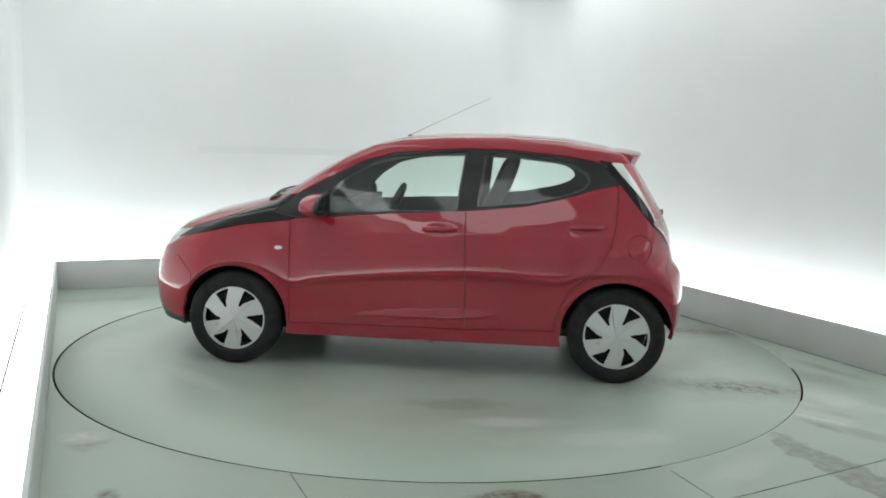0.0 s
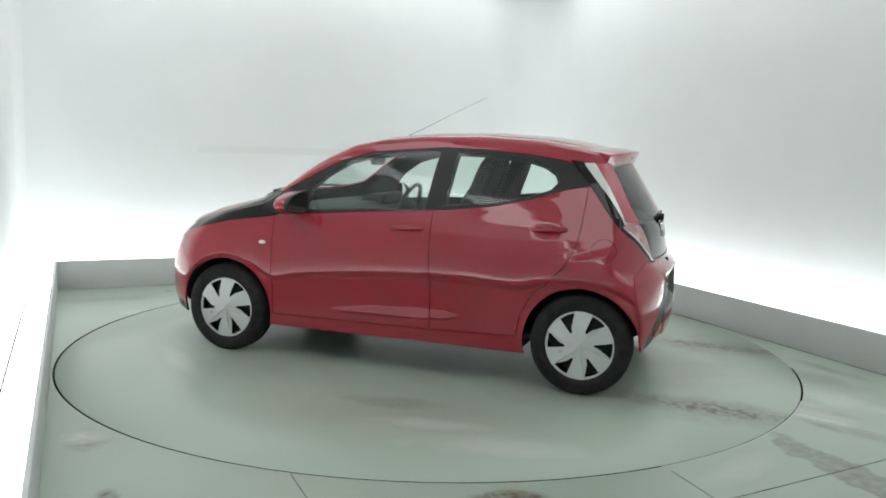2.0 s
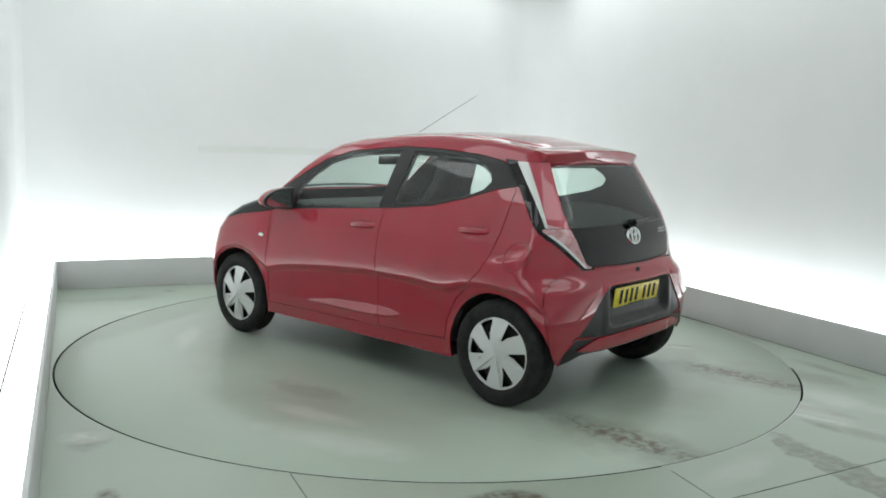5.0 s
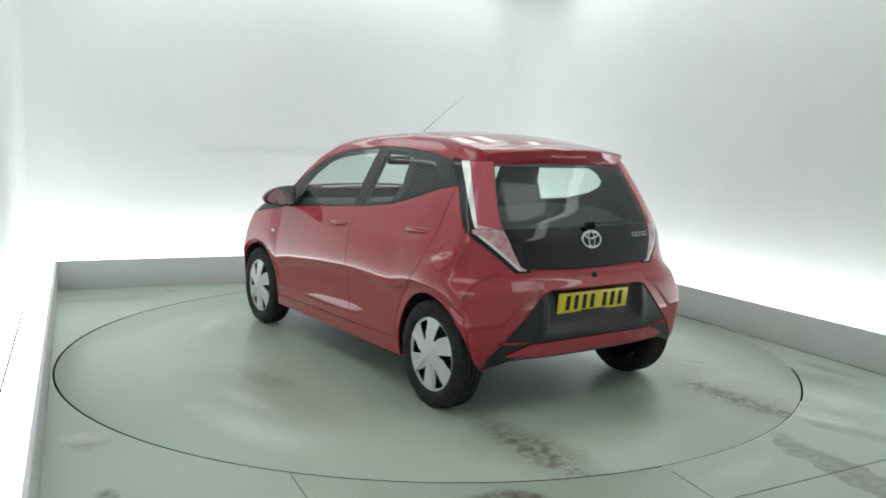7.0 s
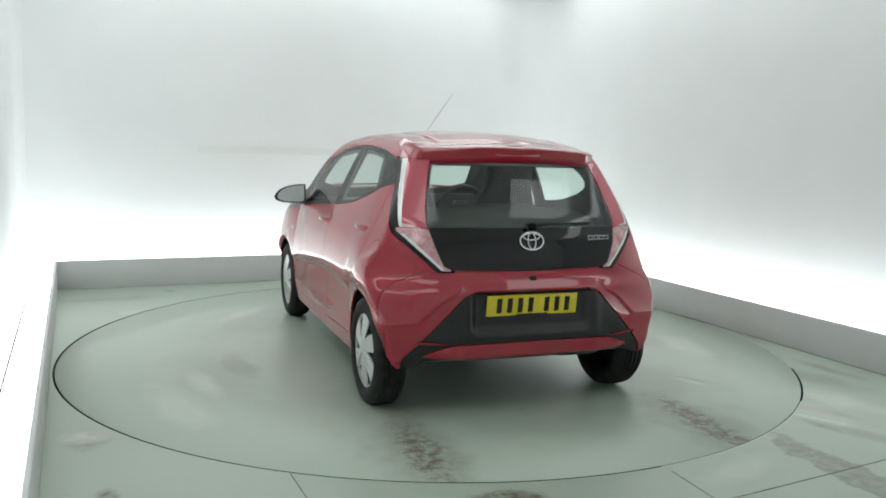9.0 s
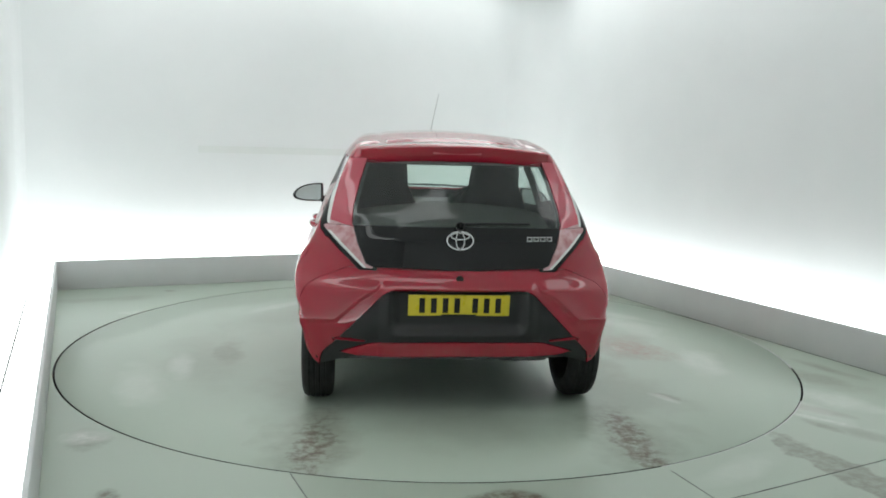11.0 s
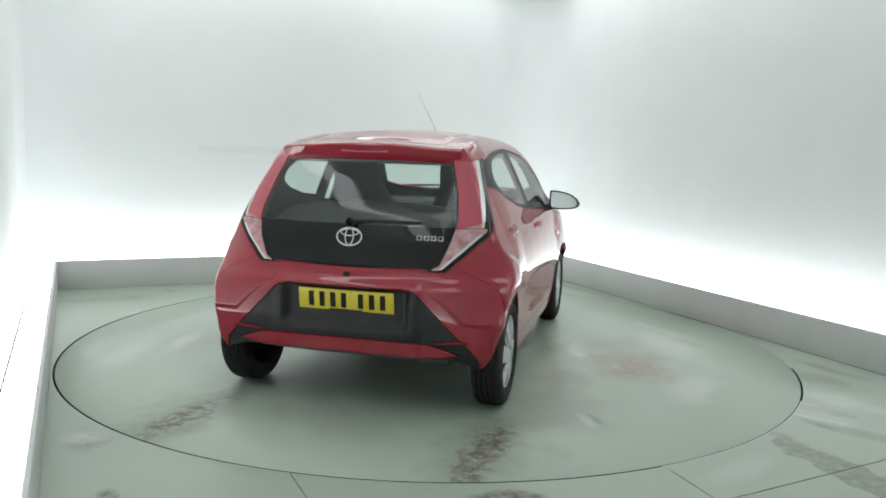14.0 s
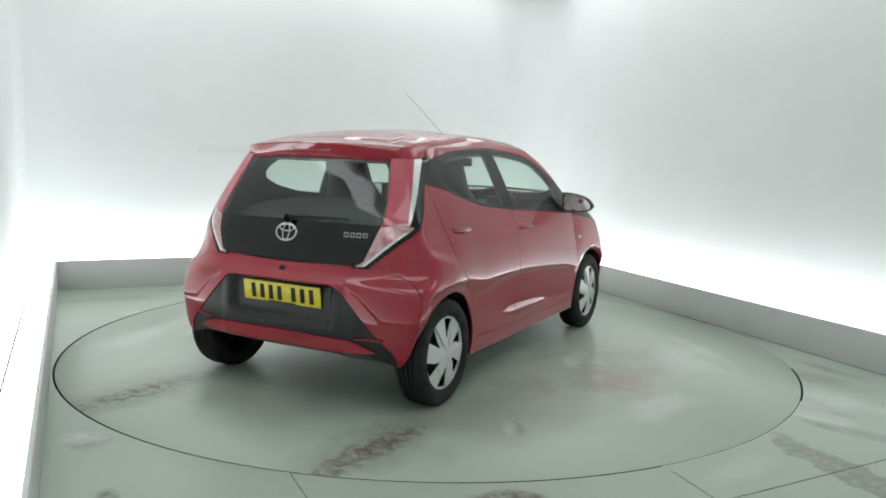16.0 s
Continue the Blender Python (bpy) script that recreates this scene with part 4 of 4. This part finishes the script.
def build_rear_details(car_ob, gate, bump):
    # number plate: yellow, its characters as plain bars
    pl = box(-0.004, 0.004, -0.26, 0.26, -0.0555, 0.0555, 0.003)
    at = Matrix.Translation((-1.566, 0, 0.582)) @ Matrix.Rotation(radians(-7), 4, "Y")
    plate = part("number_plate", shape(pl, at), PLATE, bump, "yellow rear number plate")
    x = 0.215
    for w in (0.05, 0.05, 0.05, 0.05, 0, 0.05, 0.05, 0.05):
        if w:
            part("bar", shape(box(-0.0055, -0.0035, x - 0.040, x - 0.011, -0.0395, 0.0395, 0.001), at), DARK, plate)
            x -= 0.0595
        else:
            x -= 0.033
    part("plate_lip", shape(box(-0.006, -0.003, -0.09, 0.09, -0.054, -0.047), at), DARK, plate)
    # round badge of plain rings
    ex = skin_x(0, 0.905) - 0.004
    rings = []
    for ry, rz, oy, oz, w in ((0.067, 0.046, 0, 0, 0.0065), (0.022, 0.043, 0, 0, 0.005), (0.047, 0.017, 0, 0.022, 0.005)):
        b = bmesh.new()
        loops = []
        for i in range(40):
            a = 2 * math.pi * i / 40
            c, s = math.cos(a), math.sin(a)
            loops.append([b.verts.new((dx, oy + c * (ry + dr), oz + s * (rz + dr))) for dx, dr in ((0.004, -w), (-0.006, -w * 0.6), (-0.006, w * 0.6), (0.004, w))])
        for i in range(40):
            p, q = loops[i], loops[(i + 1) % 40]
            for k in range(4):
                b.faces.new((p[k], q[k], q[(k + 1) % 4], p[(k + 1) % 4]))
        rings.append(b)
    slope = Matrix.Translation((ex, 0, 0.908)) @ Matrix.Rotation(radians(14), 4, "Y")
    part("badge", shape(join(*rings), slope), CHROME, gate, "chrome oval badge")
    # name script as four small plain outlines
    for i in range(4):
        yy = -0.366 - i * 0.036
        xx = skin_x(yy, 0.918) - 0.001
        strips = [box(-0.002, 0.003, -0.013, 0.013, z - 0.0016, z + 0.0016) for z in (-0.010, 0.010)]
        strips += [box(-0.002, 0.003, y - 0.0016, y + 0.0016, -0.0084, 0.0084) for y in (-0.0114, 0.0114)]
        part("script_mark", shape(join(*strips), Matrix.Translation((xx, yy, 0.918)) @ Matrix.Rotation(radians(14), 4, "Y")), CHROME, gate, "small chrome lettering mark")
    # wiper, catch, lower valance
    wx = lambda y, z: skin_x(y, z) - 0.014
    wip = part("rear_wiper", tube([(wx(0.0, 0.985), 0.0, 0.985), (wx(-0.12, 0.994), -0.12, 0.994), (wx(-0.37, 0.994), -0.37, 0.994)], 0.009, 8, 0.6), BLACK_PLASTIC, gate, "black rear wiper")
    part("wiper_hub", shape(lathe([(0.001, -0.016), (0.020, -0.014), (0.024, 0.02)], 20, "y"), Matrix.Translation((wx(0, 0.978), 0.0, 0.980)) @ Matrix.Rotation(radians(90), 4, "Z")), BLACK_PLASTIC, wip)
    kx = skin_x(0, 0.714)
    part("tow_catch", shape(lathe([(0.001, -0.004), (0.017, -0.004), (0.020, 0.004)], 20, "y"), Matrix.Translation((kx, 0, 0.714)) @ Matrix.Rotation(radians(-90), 4, "Z")), DARK, bump, "small dark round button")


def build_underside(car_ob):
    pan = join(box(-0.80, 0.80, -0.74, 0.72, 0.190, 0.25, 0.012), box(0.80, 1.62, -0.56, 0.56, 0.19, 0.25, 0.012), box(-1.26, -0.80, -0.56, 0.56, 0.225, 0.262, 0.012))
    part("floor_pan", pan, DARK, car_ob, "dark underside")
    part("silencer", tube([(-1.38, -0.26, 0.292), (-1.39, -0.28, 0.292), (-1.39, -0.47, 0.292), (-1.38, -0.49, 0.292)], 0.045, 20), CHROME_DULL, car_ob, "dull metal exhaust silencer")
    part("exhaust", tube([(-0.6, -0.25, 0.22), (-1.2, -0.30, 0.25), (-1.40, -0.34, 0.27)], 0.025, 12), DARK, car_ob, "dull exhaust pipe")
    part("rear_axle", tube([(-1.17, -0.62, 0.24), (-1.10, 0.0, 0.225), (-1.17, 0.62, 0.24)], 0.04, 12), DARK, car_ob)
    for cx in (1.17, -1.17):
        for s in (1, -1):
            bm = bmesh.new()
            rows = []
            for a in np.linspace(0.04, math.pi - 0.04, 28):
                rows.append([bm.verts.new((cx + 0.345 * math.cos(a), s * y, 0.285 + 0.345 * math.sin(a))) for y in (0.42, 0.72)])
            for p, q in zip(rows, rows[1:]):
                bm.faces.new((p[0], q[0], q[1], p[1]))
            bm.faces.new([r[0] for r in rows])
            part("wheel_liner", bm, DARK, car_ob, "black wheel arch liner")


def build_cabin(car_ob):
    def slab(rows, y):
        """A padded back from (x, z, half width, half depth) rows."""
        bm = bmesh.new()
        rings = []
        for x, z, w, d in rows:
            ring = []
            for k in range(20):
                a = 2 * math.pi * k / 20
                sq = lambda q: math.copysign(abs(q) ** 0.55, q)
                ring.append(bm.verts.new((x + d * sq(math.sin(a)), y + w * sq(math.cos(a)), z)))
            rings.append(ring)
        for p, q in zip(rings, rings[1:]):
            for k in range(20):
                bm.faces.new((p[k], p[(k + 1) % 20], q[(k + 1) % 20], q[k]))
        bm.faces.new(rings[0])
        bm.faces.new(rings[-1])
        return bm

    def seat(x, y, w, back):
        holder = part("seat", join(box(x - 0.24, x + 0.27, y - w / 2, y + w / 2, 0.42, 0.57, 0.05, 3)), SEAT, car_ob, "dark grey cloth rear bench")
        bk = shape(box(-0.06, 0.06, -w / 2, w / 2, 0, back, 0.05, 3), Matrix.Translation((x - 0.22, y, 0.52)) @ Matrix.Rotation(radians(-16), 4, "Y"))
        part("backrest", bk, SEAT, holder)
    for y in (0.355, -0.355):
        holder = part("seat", box(-0.32, 0.22, y - 0.25, y + 0.25, 0.40, 0.56, 0.05, 3), SEAT, car_ob, "dark grey cloth seat")
        part("backrest", slab([(-0.24, 0.50, 0.23, 0.05), (-0.28, 0.62, 0.25, 0.085), (-0.33, 0.80, 0.25, 0.085), (-0.38, 0.98, 0.235, 0.075), (-0.42, 1.08, 0.19, 0.065),
                               (-0.45, 1.14, 0.16, 0.06), (-0.48, 1.22, 0.155, 0.06), (-0.505, 1.29, 0.145, 0.055), (-0.515, 1.32, 0.12, 0.04), (-0.518, 1.33, 0.08, 0.02)], y), SEAT, holder)
    seat(-0.82, 0.0, 1.16, 0.50)
    dash = prism([(0.40, 0.62), (0.44, 0.90), (0.56, 0.965), (0.90, 0.975), (0.98, 0.60)], -0.66, 0.66, 0.02)
    part("dashboard", dash, TRIM, car_ob, "dark grey dashboard")
    part("cowl", prism([(0.50, 0.94), (0.47, 1.03), (0.60, 1.02), (0.72, 0.95)], -0.53, -0.20, 0.015), TRIM, car_ob)
    bm = bmesh.new()
    rings = []
    for i in range(40):
        a = 2 * math.pi * i / 40
        rings.append([bm.verts.new((0.016 * math.sin(b), (0.178 + 0.016 * math.cos(b)) * math.cos(a), (0.178 + 0.016 * math.cos(b)) * math.sin(a))) for b in np.linspace(0, 2 * math.pi, 10, endpoint=False)])
    for i in range(40):
        p, q = rings[i], rings[(i + 1) % 40]
        for k in range(10):
            bm.faces.new((p[k], q[k], q[(k + 1) % 10], p[(k + 1) % 10]))
    wheel = join(bm, box(-0.01, 0.03, -0.06, 0.06, -0.07, 0.05, 0.015), box(-0.005, 0.012, -0.17, 0.17, -0.02, 0.02, 0.004), box(-0.005, 0.012, -0.03, 0.03, -0.17, 0.0, 0.004))
    part("steering_wheel", shape(wheel, Matrix.Translation((0.36, -0.36, 0.93)) @ Matrix.Rotation(radians(-24), 4, "Y")), TRIM, car_ob, "dark steering wheel")
    bm = bmesh.new()
    rows = [[bm.verts.new((x, y, z0 - arch * (y / 0.5) ** 2)) for y in np.linspace(-0.5, 0.5, 17)]
            for x, z0, arch in ((-1.43, 0.955, 0.01), (-1.36, 0.985, 0.02), (-1.25, 1.03, 0.03), (-1.14, 1.065, 0.04), (-1.08, 1.07, 0.045), (-1.065, 1.04, 0.045))]
    for p, q in zip(rows, rows[1:]):
        for k in range(16):
            bm.faces.new((p[k], p[k + 1], q[k + 1], q[k]))
    bmesh.ops.solidify(bm, geom=bm.faces[:], thickness=0.012)
    part("parcel_shelf", bm, SHELF, car_ob, "grey arched parcel shelf", 60)
    part("cabin_floor", box(-1.35, 1.0, -0.66, 0.66, 0.26, 0.30, 0.01), TRIM, car_ob)
    part("interior_mirror", box(0.43, 0.46, -0.10, 0.10, 1.24, 1.30, 0.012), DARK, car_ob, "dark interior mirror")


def build_wheels(car_ob):
    R, W = WHEEL_R, TYRE_W
    h = W / 2
    prof = [(0.196, -h + 0.012), (0.206, -h + 0.004), (0.228, -h - 0.003), (0.255, -h + 0.001), (0.274, -h + 0.009), (R - 0.004, -h + 0.022)]
    for g in (-0.040, -0.014, 0.014, 0.040):
        prof += [(R, g - 0.004), (R - 0.008, g - 0.003), (R - 0.008, g + 0.003), (R, g + 0.004)]
    prof += [(R - 0.004, h - 0.022), (0.274, h - 0.009), (0.255, h - 0.001), (0.228, h + 0.003), (0.206, h - 0.004), (0.196, h - 0.012)]
    thing = None
    for cx, s, tag in ((1.17, 1, 0), (-1.17, 1, 0), (1.17, -1, 12), (-1.17, -1, 24)):
        hub = part("wheel", lathe([(0.194, -h + 0.012), (0.175, -0.03), (0.172, 0.028), (0.001, 0.030)], 48), DARK, car_ob, "black steel wheel")
        hub.matrix_basis = pose(cx, s * TRACK, R, 0, tag, 0 if s > 0 else 180)
        part("tyre", lathe(prof, 96), RUBBER, hub, "black rubber tyre", 35)
        # wheel cover: disc with six slanted windows left between broad blades
        bm = bmesh.new()
        depth = lambda r: 0.062 + 0.018 * (1 - (r / 0.21) ** 2) if r > 0.05 else 0.079
        nr, na = 21, 192
        grid = []
        for i in range(nr + 1):
            r = 0.002 + 0.212 * i / nr
            grid.append([bm.verts.new((r * math.cos(2 * math.pi * k / na), depth(r) - (0.012 if i == nr else 0) - 0.011 * min(1, r / 0.08) * (i < nr - 1) * (((360 * k / na - 50 - 30) % 60) / 60) , r * math.sin(2 * math.pi * k / na))) for k in range(na)])
        for i in range(nr):
            r = 0.002 + 0.212 * (i + 0.5) / nr
            for k in range(na):
                a = (360 * (k + 0.5) / na - 50) % 60
                # each window: a wedge, wide outside, one flank slanted
                t = (r - 0.084) / (0.186 - 0.084)
                if 0 < t < 1 and -1 - 2 * t < a < 9 + 22 * t:
                    continue
                bm.faces.new((grid[i][k], grid[i + 1][k], grid[i + 1][(k + 1) % na], grid[i][(k + 1) % na]))
        loose = [v for v in bm.verts if not v.link_faces]
        bmesh.ops.delete(bm, geom=loose, context="VERTS")
        bmesh.ops.solidify(bm, geom=bm.faces[:], thickness=0.007)
        part("wheel_cover", bm, SILVER, hub, "silver six-blade wheel cover", 40)
        part("cap", lathe([(0.001, 0.084), (0.020, 0.083), (0.027, 0.078), (0.028, 0.07)], 32), SILVER, hub, "round silver centre cap")


# ---------------------------------------------------------------- build
build_room()
build_lights()
turntable = build_turntable()
car = build_car()


def motions():
    """The turntable turns steadily and carries the car."""
    rows, deck = [], []
    for i in range(0, 33):
        t = i * 0.5
        m = pose(0, 0, 0, 0, 0, SPIN_START + SPIN_RATE * t)
        deck.append((t, m))
        rows.append((t, m @ pose(-0.0229, 0.0317, 0.0)))
    walk(turntable, deck)
    walk(car, rows)


motions()
